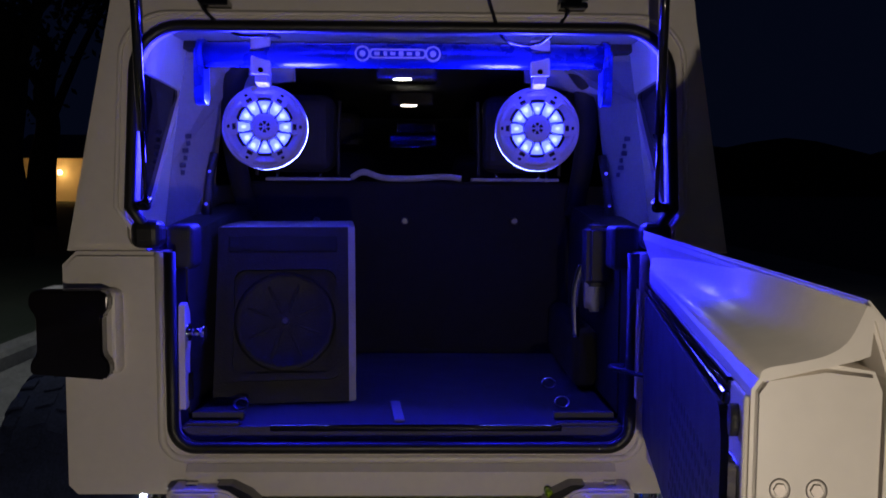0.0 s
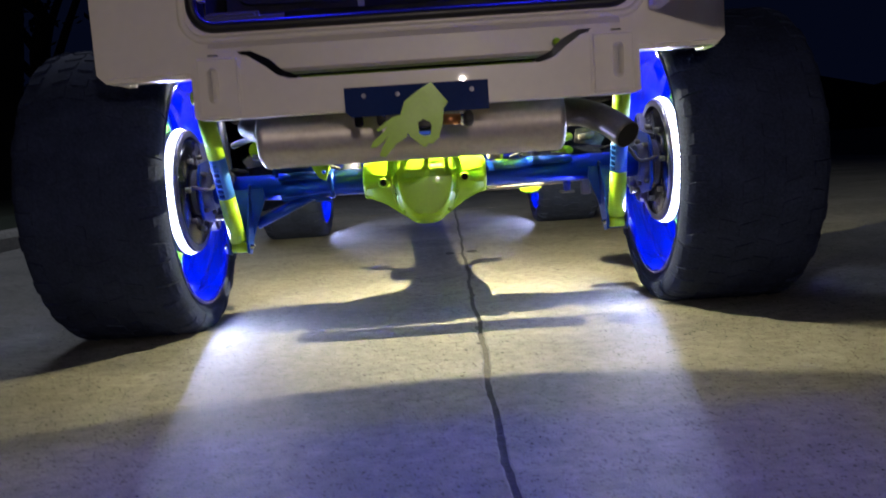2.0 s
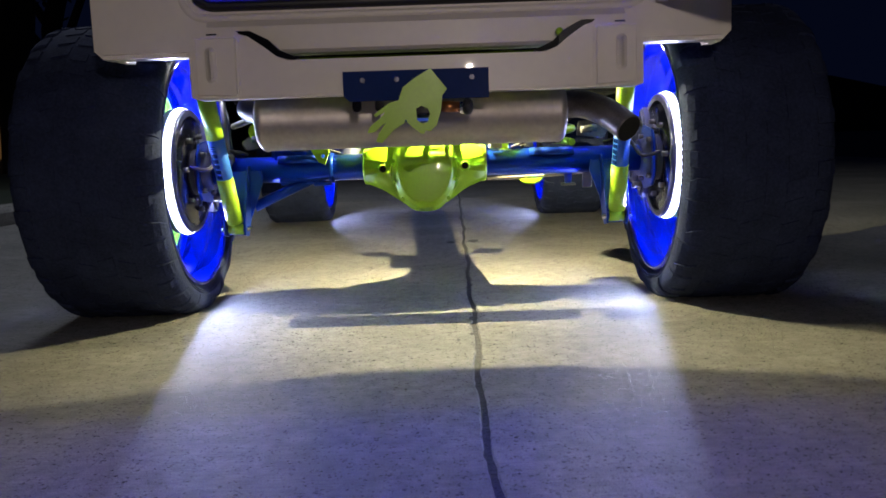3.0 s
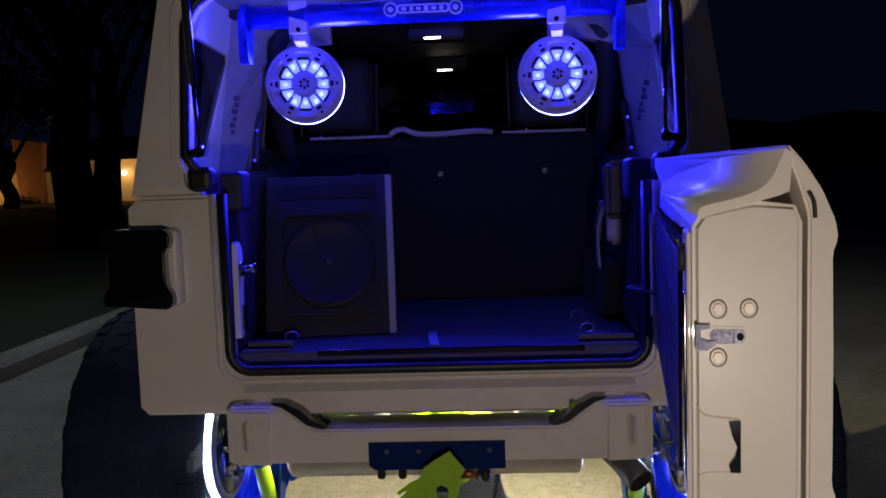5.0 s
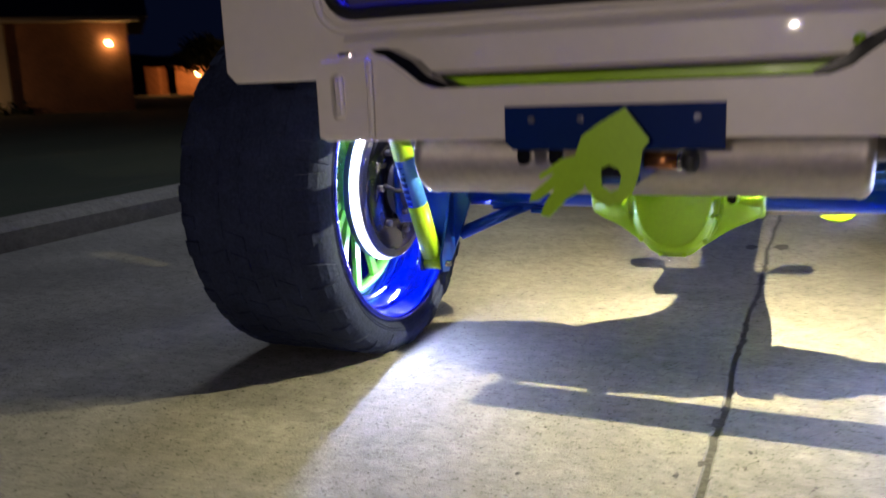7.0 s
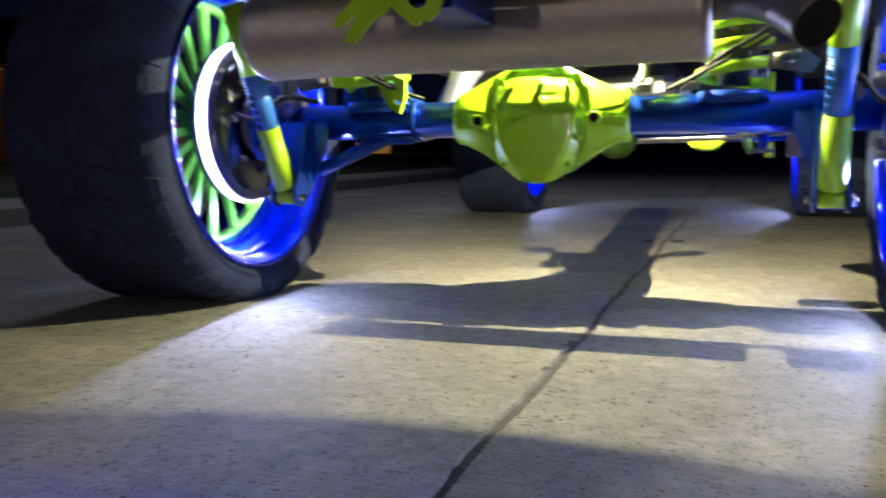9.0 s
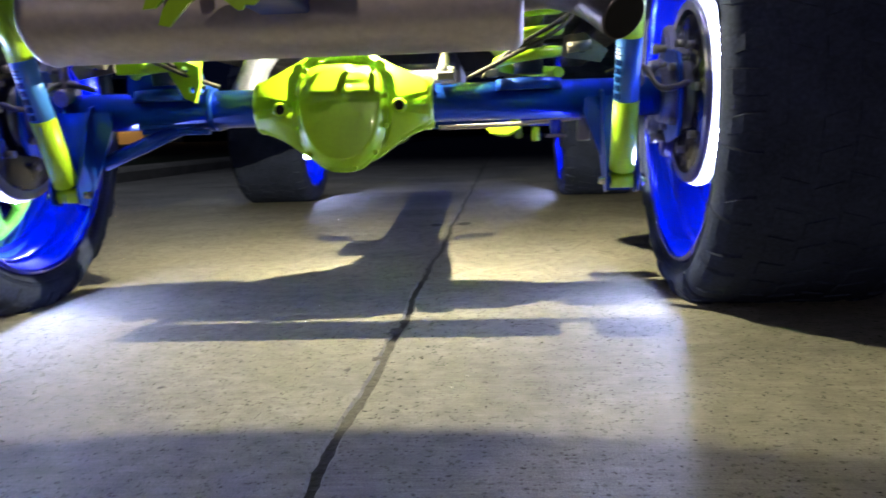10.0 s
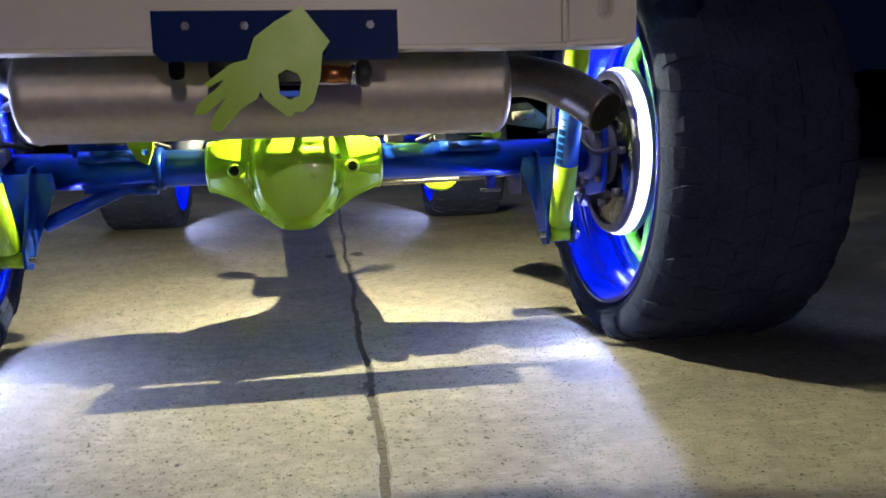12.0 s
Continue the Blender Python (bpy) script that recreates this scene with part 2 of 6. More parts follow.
def pipe(bm, pts, r, n=12, radii=None, closed=False):
    """A round tube along points."""
    pts = [Vector(p) for p in pts]
    rows = []
    up = None
    for i, p in enumerate(pts):
        a, b = pts[max(i - 1, 0)], pts[min(i + 1, len(pts) - 1)]
        d = (b - a).normalized()
        if up is None:
            up = d.orthogonal().normalized()
        up = (up - d * up.dot(d)).normalized()
        side = d.cross(up)
        rr = radii[i] if radii else r
        rows.append([bm.verts.new(p + rr * (math.cos(2 * math.pi * k / n) * up + math.sin(2 * math.pi * k / n) * side)) for k in range(n)])
    for a, b in zip(rows, rows[1:]):
        for k in range(n):
            f = bm.faces.new([a[k], a[(k + 1) % n], b[(k + 1) % n], b[k]])
            f.smooth = True
    bm.faces.new(rows[0][::-1])
    bm.faces.new(rows[-1])


def curve(pts, n=8):
    """A smooth line through points."""
    pts = [Vector(p) for p in pts]
    out = []
    for i in range(len(pts) - 1):
        p0, p1, p2, p3 = pts[max(i - 1, 0)], pts[i], pts[i + 1], pts[min(i + 2, len(pts) - 1)]
        for k in range(n):
            t = k / n
            out.append(0.5 * (2 * p1 + (p2 - p0) * t + (2 * p0 - 5 * p1 + 4 * p2 - p3) * t * t + (3 * p1 - p0 - 3 * p2 + p3) * t ** 3))
    return out + [pts[-1]]


def shear(bm, k, z0):
    """Leans everything above z0 forward by k metres a metre."""
    for v in bm.verts:
        if v.co.z > z0:
            v.co.y += k * (v.co.z - z0)


# ---- ground ----
concrete = bpy.data.materials.new("concrete")
concrete.use_nodes = True
cn = concrete.node_tree


def node(nt, kind, **inputs):
    q = nt.nodes.new(kind)
    for k, v in inputs.items():
        q.inputs[k.replace("_", " ")].default_value = v
    return q


ctc = node(cn, "ShaderNodeTexCoord")
blotch = node(cn, "ShaderNodeTexNoise", Scale=1.6, Detail=9.0, Roughness=0.62)
mottle = node(cn, "ShaderNodeTexNoise", Scale=26.0, Detail=7.0, Roughness=0.7)
grain = node(cn, "ShaderNodeTexNoise", Scale=420.0, Detail=3.0, Roughness=0.7)
stone = node(cn, "ShaderNodeTexVoronoi", Scale=210.0)
pit = node(cn, "ShaderNodeTexVoronoi", Scale=62.0)
broom_map = node(cn, "ShaderNodeMapping")
broom_map.inputs["Scale"].default_value = (12.0, 260.0, 1.0)
broom = node(cn, "ShaderNodeTexNoise", Scale=1.0, Detail=3.0)
warp = node(cn, "ShaderNodeVectorMath")
warp.operation = "MULTIPLY_ADD"
warp.inputs[1].default_value = (0.012, 0.012, 0.012)
for q in (blotch, mottle, grain, stone, broom_map):
    cn.links.new(ctc.outputs["Object"], q.inputs["Vector"])
cn.links.new(broom_map.outputs[0], broom.inputs["Vector"])
cn.links.new(mottle.outputs["Color"], warp.inputs[0])
cn.links.new(ctc.outputs["Object"], warp.inputs[2])
cn.links.new(warp.outputs[0], pit.inputs["Vector"])


def ramp_of(src, a, ca, b, cb_):
    q = node(cn, "ShaderNodeValToRGB")
    q.color_ramp.elements[0].position, q.color_ramp.elements[0].color = a, (*ca, 1)
    q.color_ramp.elements[1].position, q.color_ramp.elements[1].color = b, (*cb_, 1)
    cn.links.new(src, q.inputs["Fac"])
    return q.outputs[0]


def times_of(a, b, fac=1.0):
    q = node(cn, "ShaderNodeMix")
    q.data_type, q.blend_type = "RGBA", "MULTIPLY"
    if isinstance(fac, float):
        q.inputs[0].default_value = fac
    else:
        cn.links.new(fac, q.inputs[0])
    cn.links.new(a, q.inputs[6])
    cn.links.new(b, q.inputs[7])
    return q.outputs[2]


def above(src, limit):
    q = node(cn, "ShaderNodeMath")
    q.operation = "GREATER_THAN"
    q.inputs[1].default_value = limit
    cn.links.new(src, q.inputs[0])
    return q.outputs[0]


tone = ramp_of(blotch.outputs["Fac"], 0.32, (0.16, 0.154, 0.138), 0.70, (0.31, 0.300, 0.268))
tone = times_of(tone, ramp_of(mottle.outputs["Fac"], 0.30, (0.62, 0.61, 0.60), 0.66, (1.12, 1.12, 1.12)), 0.85)
tone = times_of(tone, ramp_of(grain.outputs["Fac"], 0.36, (0.62, 0.62, 0.61), 0.62, (1.15, 1.15, 1.15)), 0.85)
tone = times_of(tone, ramp_of(broom.outputs["Fac"], 0.38, (0.82, 0.82, 0.82), 0.6, (1.08, 1.08, 1.08)), 0.8)
pick = node(cn, "ShaderNodeSeparateColor")
cn.links.new(stone.outputs["Color"], pick.inputs[0])
# dark sand grains and small pits
tone = times_of(tone, ramp_of(stone.outputs["Distance"], 0.35, (0.40, 0.38, 0.35), 0.6, (1, 1, 1)), above(pick.outputs[0], 0.92))
pick2 = node(cn, "ShaderNodeSeparateColor")
cn.links.new(pit.outputs["Color"], pick2.inputs[0])
tone = times_of(tone, ramp_of(pit.outputs["Distance"], 0.12, (0.25, 0.23, 0.21), 0.26, (1, 1, 1)), above(pick2.outputs[0], 0.95))
cb = cn.nodes["Principled BSDF"]
cn.links.new(tone, cb.inputs["Base Color"])
# a few glassy grains catch the light
glint = node(cn, "ShaderNodeMapRange")
glint.inputs["To Min"].default_value, glint.inputs["To Max"].default_value = 0.74, 0.16
cn.links.new(above(pick.outputs[1], 0.955), glint.inputs["Value"])
cn.links.new(glint.outputs[0], cb.inputs["Roughness"])
cbp = node(cn, "ShaderNodeBump", Strength=0.75, Distance=0.0022)
cadd = node(cn, "ShaderNodeMath")
cadd.operation = "ADD"
cadd2 = node(cn, "ShaderNodeMath")
cadd2.operation = "MULTIPLY_ADD"
cadd2.inputs[1].default_value = 0.5
cn.links.new(grain.outputs["Fac"], cadd.inputs[0])
cn.links.new(mottle.outputs["Fac"], cadd.inputs[1])
cn.links.new(stone.outputs["Distance"], cadd2.inputs[0])
cn.links.new(cadd.outputs[0], cadd2.inputs[2])
cn.links.new(cadd2.outputs[0], cbp.inputs["Height"])
cn.links.new(cbp.outputs[0], cb.inputs["Normal"])
tar = material("joint_tar", (0.026, 0.024, 0.022), 0.7, vary=0.4, scale=30, bump=0.8, bump_scale=90)
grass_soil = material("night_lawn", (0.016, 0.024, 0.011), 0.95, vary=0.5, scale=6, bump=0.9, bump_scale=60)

bm = bmesh.new()
bmesh.ops.create_grid(bm, x_segments=1, y_segments=1, size=400)
bmesh.ops.translate(bm, verts=bm.verts, vec=(0, 0, -0.02))
part("ground", bm, tar, label="dark ground below the concrete street and lawns", category="ground", kind="structure")


def joint_x(y):
    return 0.118 + 0.0137 * y + 0.004 * math.sin(y * 5.1) + 0.003 * math.sin(y * 13.7 + 1)


CROSS = (-8.0, -3.0, 5.2, 13.0, 26.0, 60.0)
XL, XR = -3.07, 7.0
slabs = new("pavement")
tagged(slabs, "pale worn concrete street slabs with tarred joints", "pavement", kind="structure")
for a, b in zip(CROSS, CROSS[1:]):
    n = int((b - a) / 0.012) if b < 6 else 40
    ys = [a + 0.008 + (b - a - 0.016) * i / n for i in range(n + 1)]
    for side in (0, 1):
        bm = bmesh.new()
        edge = []
        for y in ys:
            w = 0.0046 + 0.004 * abs(noise.noise((y * 6, side * 9, 0))) + 0.008 * max(0, noise.noise((y * 19, side * 5, 3))) + 0.002 * noise.noise((y * 70, side * 3, 8))
            edge.append(joint_x(y) + (w if side else -w))
        tops, rims = [], []
        for x, y in zip(edge, ys):
            s = 1 if side else -1
            tops.append((bm.verts.new((x + s * 0.004, y, 0)), bm.verts.new((XR if side else XL, y, 0)), bm.verts.new((x, y, -0.005)), bm.verts.new((x, y, -0.02))))
        for p, q in zip(tops, tops[1:]):
            for i, j in ((1, 0), (0, 2), (2, 3)):
                bm.faces.new([p[i], p[j], q[j], q[i]] if side == 0 else [p[j], p[i], q[i], q[j]])
        for p, flip in ((tops[0], 0), (tops[-1], 1)):
            lo = bm.verts.new((p[1].co.x, p[1].co.y, -0.02))
            bm.faces.new([p[1], lo, p[3], p[2], p[0]])
        bmesh.ops.recalc_face_normals(bm, faces=bm.faces)
        part("concrete_slab", bm, concrete, slabs)

# tar in the long joint, with patches where it has spread
bm = bmesh.new()
ys = [-8 + 0.04 * i for i in range(460)]
prev = None
for y in ys:
    pr = (bm.verts.new((joint_x(y) - 0.014, y, -0.0042)), bm.verts.new((joint_x(y) + 0.014, y, -0.0042)))
    if prev:
        bm.faces.new([prev[0], prev[1], pr[1], pr[0]])
    prev = pr
part("joint_filler", bm, tar, slabs)
for px, py, pr in ((joint_x(0.35) - 0.004, 0.35, 0.016), (joint_x(0.43), 0.43, 0.012), (joint_x(1.05), 1.05, 0.012), (joint_x(0.16) - 0.012, 0.16, 0.008), (0.19, 0.235, 0.005), (0.075, 0.10, 0.007), (-0.19, 0.02, 0.005), (0.30, 0.13, 0.004), (joint_x(2.15) + 0.05, 2.15, 0.035), (joint_x(2.15) - 0.06, 2.13, 0.03)):
    bm = bmesh.new()
    ringv = []
    for k in range(18):
        a = 2 * math.pi * k / 18
        q = pr * (1 + 0.45 * noise.noise((px * 30 + math.cos(a) * 1.3, py * 30 + math.sin(a) * 1.3, 5)))
        ringv.append(bm.verts.new((px + 0.8 * q * math.cos(a), py + 1.5 * q * math.sin(a), 0.0012)))
    bm.faces.new(ringv)
    part("tar_patch", bm, tar, slabs)

# kerb and lawn
bm = bmesh.new()
prism(bm, [(-3.09, -0.02), (-3.09, 0.09), (-3.12, 0.125), (-3.18, 0.135), (-3.26, 0.135), (-3.26, -0.02)], -8.0, 60.0)
part("kerb", bm, concrete, label="pale concrete kerb along the street", category="kerb", kind="structure")
bm = bmesh.new()
N = 60
grid = [[bm.verts.new((-3.26 - 0.02 - 60 * (i / N) ** 2, -8 + 70 * j / N, 0.12 + 0.05 * noise.noise((i * 0.4, j * 0.5, 2)) + 0.3 * (i / N))) for j in range(N + 1)] for i in range(N + 1)]
for i in range(N):
    for j in range(N):
        bm.faces.new([grid[i][j], grid[i][j + 1], grid[i + 1][j + 1], grid[i + 1][j]]).smooth = True
bmesh.ops.recalc_face_normals(bm, faces=bm.faces)
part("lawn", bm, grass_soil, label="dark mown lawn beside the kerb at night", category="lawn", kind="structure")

# ---- the vehicle ----
jeep = thing("off_road_vehicle", "lifted white off-road vehicle with lime and blue running gear", "car")

def round_front(bm, y, r):
    """Rounds the edge of a plate's face at depth y."""
    es = [e for e in bm.edges if abs(e.verts[0].co.y - y) < 1e-5 and abs(e.verts[1].co.y - y) < 1e-5]
    bmesh.ops.bevel(bm, geom=es, offset=r, segments=4, affect="EDGES", clamp_overlap=True)


# tub: rear panel with a U-shaped opening, sides, floor
TL = 0.737
TW, TB, TT = 0.718, 0.705, 1.245
OW, OB, SH = 0.503, 0.812, 1.300
bm = bmesh.new()
outline = ([(-TL + 0.02, TB), (TW - 0.02, TB), (TW, TB + 0.02), (TW, TT - 0.03), (TW - 0.03, TT), (OW + 0.012, TT)] +
           arc(OW - 0.045, OB + 0.045, 0.045, 0, -90) + arc(-OW + 0.045, OB + 0.045, 0.045, -90, -180) +
           [(-OW - 0.012, TT), (-TL + 0.03, TT), (-TL, TT - 0.03), (-TL, TB + 0.02)])
prism(bm, outline, 0.0, 0.06)
round_front(bm, 0.0, 0.010)
tub = part("tub", bm, paint, jeep)
# raised lip round the opening
bm = bmesh.new()
lip = [(OW + 0.006, 0, TT)] + [(x, 0, z) for x, z in arc(OW - 0.045, OB + 0.045, 0.051, 0, -90)] + [(x, 0, z) for x, z in arc(-OW + 0.045, OB + 0.045, 0.051, -90, -180)] + [(-OW - 0.006, 0, TT)]
pipe(bm, [(x * 1.035, 0.004, z - 0.018 if z < 0.9 else z) for x, y, z in lip], 0.010, 10)
part("pressed_lip", bm, paint, tub)
bm = bmesh.new()
pipe(bm, [(x * 0.985, -0.004, z + 0.008 if z < 0.9 else z) for x, y, z in lip], 0.013, 10)
part("seal", bm, seal_rubber, tub, "black rubber door seal")
# inner jamb walls of the opening
bm = bmesh.new()
prism(bm, [(x, z) for x, y, z in lip] + [(-OW - 0.03, TT), (-OW - 0.03, OB - 0.03), (OW + 0.03, OB - 0.03), (OW + 0.03, TT)], 0.06, 0.14)
part("jamb", bm, seal_rubber, tub, "black inner jamb of the opening")
# lower valance below the opening, with a crease
bm = bmesh.new()
prism(bm, [(-0.008, 0.705), (-0.020, 0.712), (-0.020, 0.765), (-0.006, 0.780), (0.002, 0.780), (0.002, 0.705)], -0.47, 0.47, "YZ")
part("valance", bm, paint, tub)
for s in (-1, 1):
    # corner roll of the tub and the side wall
    bm = bmesh.new()
    box(bm, min(s * 0.675, s * 0.715), max(s * 0.675, s * 0.715), 0.061, 3.2, 0.80, TT - 0.002, 0.012)
    part("side_panel", bm, paint, jeep)
    # wheel arch liner, dark
    bm = bmesh.new()
    box(bm, min(s * 0.50, s * 0.713), max(s * 0.50, s * 0.713), 0.062, 1.25, 0.79, 0.798, 0.002)
    part("arch_liner", bm, black, jeep)
    # panel under the tub's corner
    bm = bmesh.new()
    prism(bm, [(0.062, 0.706), (0.062, 0.80), (0.22, 0.80), (0.14, 0.706)], s * 0.69, s * 0.712, "YZ")
    part("corner_panel", bm, paint, jeep)
    # tail light: dark cover with cut waist, on a pale housing
    bm = bmesh.new()
    x0, x1 = (-0.780, -0.614) if s < 0 else (0.612, 0.778)
    box(bm, x0 - 0.004, x1 + 0.010, -0.032, 0.06, 0.982, 1.166, 0.014, seg=3)
    lamp_body = part("tail_light", bm, paint, jeep)
    bm = bmesh.new()
    zc = 1.073
    o = [(x0, zc - 0.095), (x1 - 0.012, zc - 0.095), (x1, zc - 0.083), (x1, zc - 0.058), (x1 - 0.014, zc - 0.040), (x1 - 0.014, zc + 0.040), (x1, zc + 0.058), (x1, zc + 0.083), (x1 - 0.012, zc + 0.095),
         (x0 + 0.012, zc + 0.095), (x0, zc + 0.083), (x0, zc + 0.058), (x0 + 0.014, zc + 0.040), (x0 + 0.014, zc - 0.040), (x0, zc - 0.058), (x0, zc - 0.083)]
    prism(bm, o[1:], -0.062, -0.030)
    bmesh.ops.bevel(bm, geom=[e for e in bm.edges], offset=0.004, segments=2, affect="EDGES")
    part("lens_cover", bm, tail_dark, lamp_body, "smoked black tail light cover")

# load floor and rear bench
bm = bmesh.new()
box(bm, -0.50, 0.50, 0.05, 0.90, 0.800, 0.846, 0.004)
floor_mat = part("cargo_floor", bm, mat_rubber, jeep, "black ribbed cargo liner")
for x0, x1 in ((-0.49, -0.37), (0.35, 0.49)):
    for k in range(2):
        bm = bmesh.new()
        box(bm, x0, x1, 0.055 + 0.045 * k, 0.075 + 0.045 * k, 0.846, 0.853 + 0.012 * k, 0.003)
        part("liner_rib", bm, mat_rubber, floor_mat)
bm = bmesh.new()
box(bm, -0.30, 0.36, 0.045, 0.055, 0.835, 0.850, 0.003)
part("scuff_edge", bm, gloss_black, floor_mat)
for i, (x, yy) in enumerate(((0.385, 0.205), (0.38, 0.40), (-0.395, 0.185))):
    bm = bmesh.new()
    pipe(bm, [(x + 0.017 * math.cos(a), yy + 0.010 * math.sin(a), 0.850 + 0.011 * (1 + math.sin(a))) for a in [2 * math.pi * k / 20 for k in range(21)]], 0.003, 8)
    part("tie_down_ring", bm, chrome, floor_mat, "chrome cargo tie-down ring")
bm = bmesh.new()
box(bm, -0.012, 0.012, -0.085, 0.085, 0, 0.004, 0.0015, pose(-0.018, 0.165, 0.849, 0, 0, 6))
part("pull_strap", bm, grey_vinyl, floor_mat, "grey webbing pull strap")
bm = bmesh.new()
box(bm, -0.52, 0.52, 0.86, 1.02, 0.84, 1.40, 0.02, seg=3)
bench = part("bench_back", bm, carpet, jeep, "black carpeted folding bench back")
for x0, x1 in ((-0.46, -0.19), (0.19, 0.47)):
    bm = bmesh.new()
    box(bm, x0, x1, 0.850, 0.90, 1.402, 1.412, 0.003)
    part("top_trim", bm, grey_vinyl, bench, "pale trim strip")
bm = bmesh.new()
pipe(bm, curve([(-0.19, 0.87, 1.412), (-0.15, 0.87, 1.43), (-0.09, 0.87, 1.412), (0.0, 0.87, 1.410), (0.10, 0.87, 1.416), (0.16, 0.87, 1.410)]), 0.010)
part("belt_roll", bm, grey_vinyl, bench, "rolled grey seat belt")
for x in (-0.02, 0.33, -0.30):
    bm = bmesh.new()
    cyl(bm, (x, 0.862, 1.275), (x, 0.852, 1.275), 0.012, 0.009)
    part("anchor_bolt", bm, iron, bench)
for x0, x1 in ((-0.49, -0.25), (0.23, 0.47)):
    bm = bmesh.new()
    box(bm, x0, x1, 0.90, 1.02, 1.43, 1.68, 0.04, seg=4)
    hr = part("headrest", bm, cabin_black, bench, "black leather headrest")
    for xx in (x0 + 0.05, x1 - 0.05):
        bm = bmesh.new()
        cyl(bm, (xx, 0.96, 1.38), (xx, 0.96, 1.45), 0.007, n=10)
        part("headrest_post", bm, chrome, hr)
    for xx in (x0 - 0.012, x1 + 0.012):
        bm = bmesh.new()
        pipe(bm, curve([(xx, 0.93, 1.42), (xx, 0.935, 1.55), (xx * 0.985, 0.945, 1.66)]), 0.006, 8)
        part("seam_piping", bm, black, hr)
for s in (-1, 1):
    bm = bmesh.new()
    box(bm, s * 0.36 - 0.20, s * 0.36 + 0.20, 1.75, 1.95, 0.9, 1.52, 0.06, seg=4)
    box(bm, s * 0.36 - 0.13, s * 0.36 + 0.13, 1.80, 1.92, 1.53, 1.70, 0.05, seg=4)
    part("front_seat", bm, cabin_black, jeep, "black leather front seat")
    # rear quarter trim inside the load bay
    bm = bmesh.new()
    prism(bm, [(0.145, 0.85), (0.145, 1.285), (0.30, 1.285), (0.86, 1.33), (0.86, 0.85)], s * 0.506, s * 0.60, "YZ")
    part("quarter_trim", bm, cabin_black, jeep, "black plastic quarter trim")
    bm = bmesh.new()
    box(bm, min(s * 0.44, s * 0.505), max(s * 0.44, s * 0.505), 0.36, 0.86, 0.85, 1.02, 0.03, seg=3)
    part("wheel_box", bm, carpet, jeep, "black carpeted wheel box")
bm = bmesh.new()
prism(bm, [(0.20, 1.15), (0.20, 1.295), (0.28, 1.295), (0.29, 1.18), (0.25, 1.14)], 0.44, 0.505, "YZ")
bmesh.ops.bevel(bm, geom=list(bm.edges), offset=0.012, segments=3, affect="EDGES")
part("trim_pod", bm, black, jeep, "black plastic pillar pod")
bm = bmesh.new()
prism(bm, [(0.30, 1.06), (0.27, 1.10), (0.29, 1.20), (0.34, 1.22), (0.36, 1.16), (0.33, 1.08)], 0.455, 0.503, "YZ")
bmesh.ops.bevel(bm, geom=list(bm.edges), offset=0.014, segments=3, affect="EDGES")
for f in bm.faces:
    f.smooth = True
part("belt_guide", bm, grey_vinyl, jeep, "pale seat belt guide")
bm = bmesh.new()
pipe(bm, curve([(0.45, 0.32, 1.19), (0.435, 0.33, 1.12), (0.44, 0.34, 1.00)]), 0.012, 8)
part("belt_buckle", bm, chrome, jeep, "chrome belt buckle")

# striker plate on the jamb
bm = bmesh.new()
o = [(0.05, 0.885), (0.075, 0.885), (0.09, 0.93), (0.088, 1.00), (0.10, 1.04), (0.095, 1.10), (0.075, 1.125), (0.055, 1.12), (0.05, 1.05)]
prism(bm, o, -0.502, -0.488, "YZ")
striker = part("striker_plate", bm, paint, jeep, "white striker plate")
bm = bmesh.new()
cyl(bm, (-0.49, 0.072, 1.057), (-0.452, 0.072, 1.057), 0.009, n=14)
cyl(bm, (-0.456, 0.072, 1.057), (-0.448, 0.072, 1.057), 0.014, n=14)
cyl(bm, (-0.49, 0.072, 1.057), (-0.482, 0.072, 1.057), 0.020, n=14)
part("striker_pin", bm, chrome, striker, "steel striker pin")
bm = bmesh.new()
box(bm, -0.487, -0.480, 0.066, 0.088, 0.90, 0.965, 0.003)
part("striker_slot", bm, gloss_black, striker)

# hardtop: rear frame, sides with windows, roof
HT = 1.86
QUARTER = [(0.215, 1.352), (0.385, 1.345), (0.395, 1.355), (0.535, 1.63), (0.525, 1.645), (0.235, 1.658), (0.225, 1.648)]
def hw(z):
    return 0.714 - 0.122 * (z - TT)


def hl(z):
    return 0.730 - 0.150 * (z - TT)


bm = bmesh.new()
outer = [(-hl(TT), TT), (-OW - 0.055, TT), (-OW - 0.075, SH - 0.02), (-0.582, SH + 0.02)]
inner = [(-0.588, SH + 0.04)] + arc(-0.585 + 0.10, 1.735 - 0.10, 0.10, 180, 90) + arc(0.585 - 0.10, 1.735 - 0.10, 0.10, 90, 0) + [(0.588, SH + 0.04)]
rest = [(0.582, SH + 0.02), (OW + 0.075, SH - 0.02), (OW + 0.055, TT), (hw(TT), TT), (hw(1.76), 1.76)] + arc(hw(HT) - 0.06, HT - 0.07, 0.07, 10, 90) + arc(-hl(HT) + 0.06, HT - 0.07, 0.07, 90, 170) + [(-hl(1.76), 1.76)]
prism(bm, outer + inner + rest, 0.004, 0.06)
round_front(bm, 0.004, 0.016)
shear(bm, 0.12, TT)
hardtop = part("hardtop", bm, paint, jeep, "white hard top")
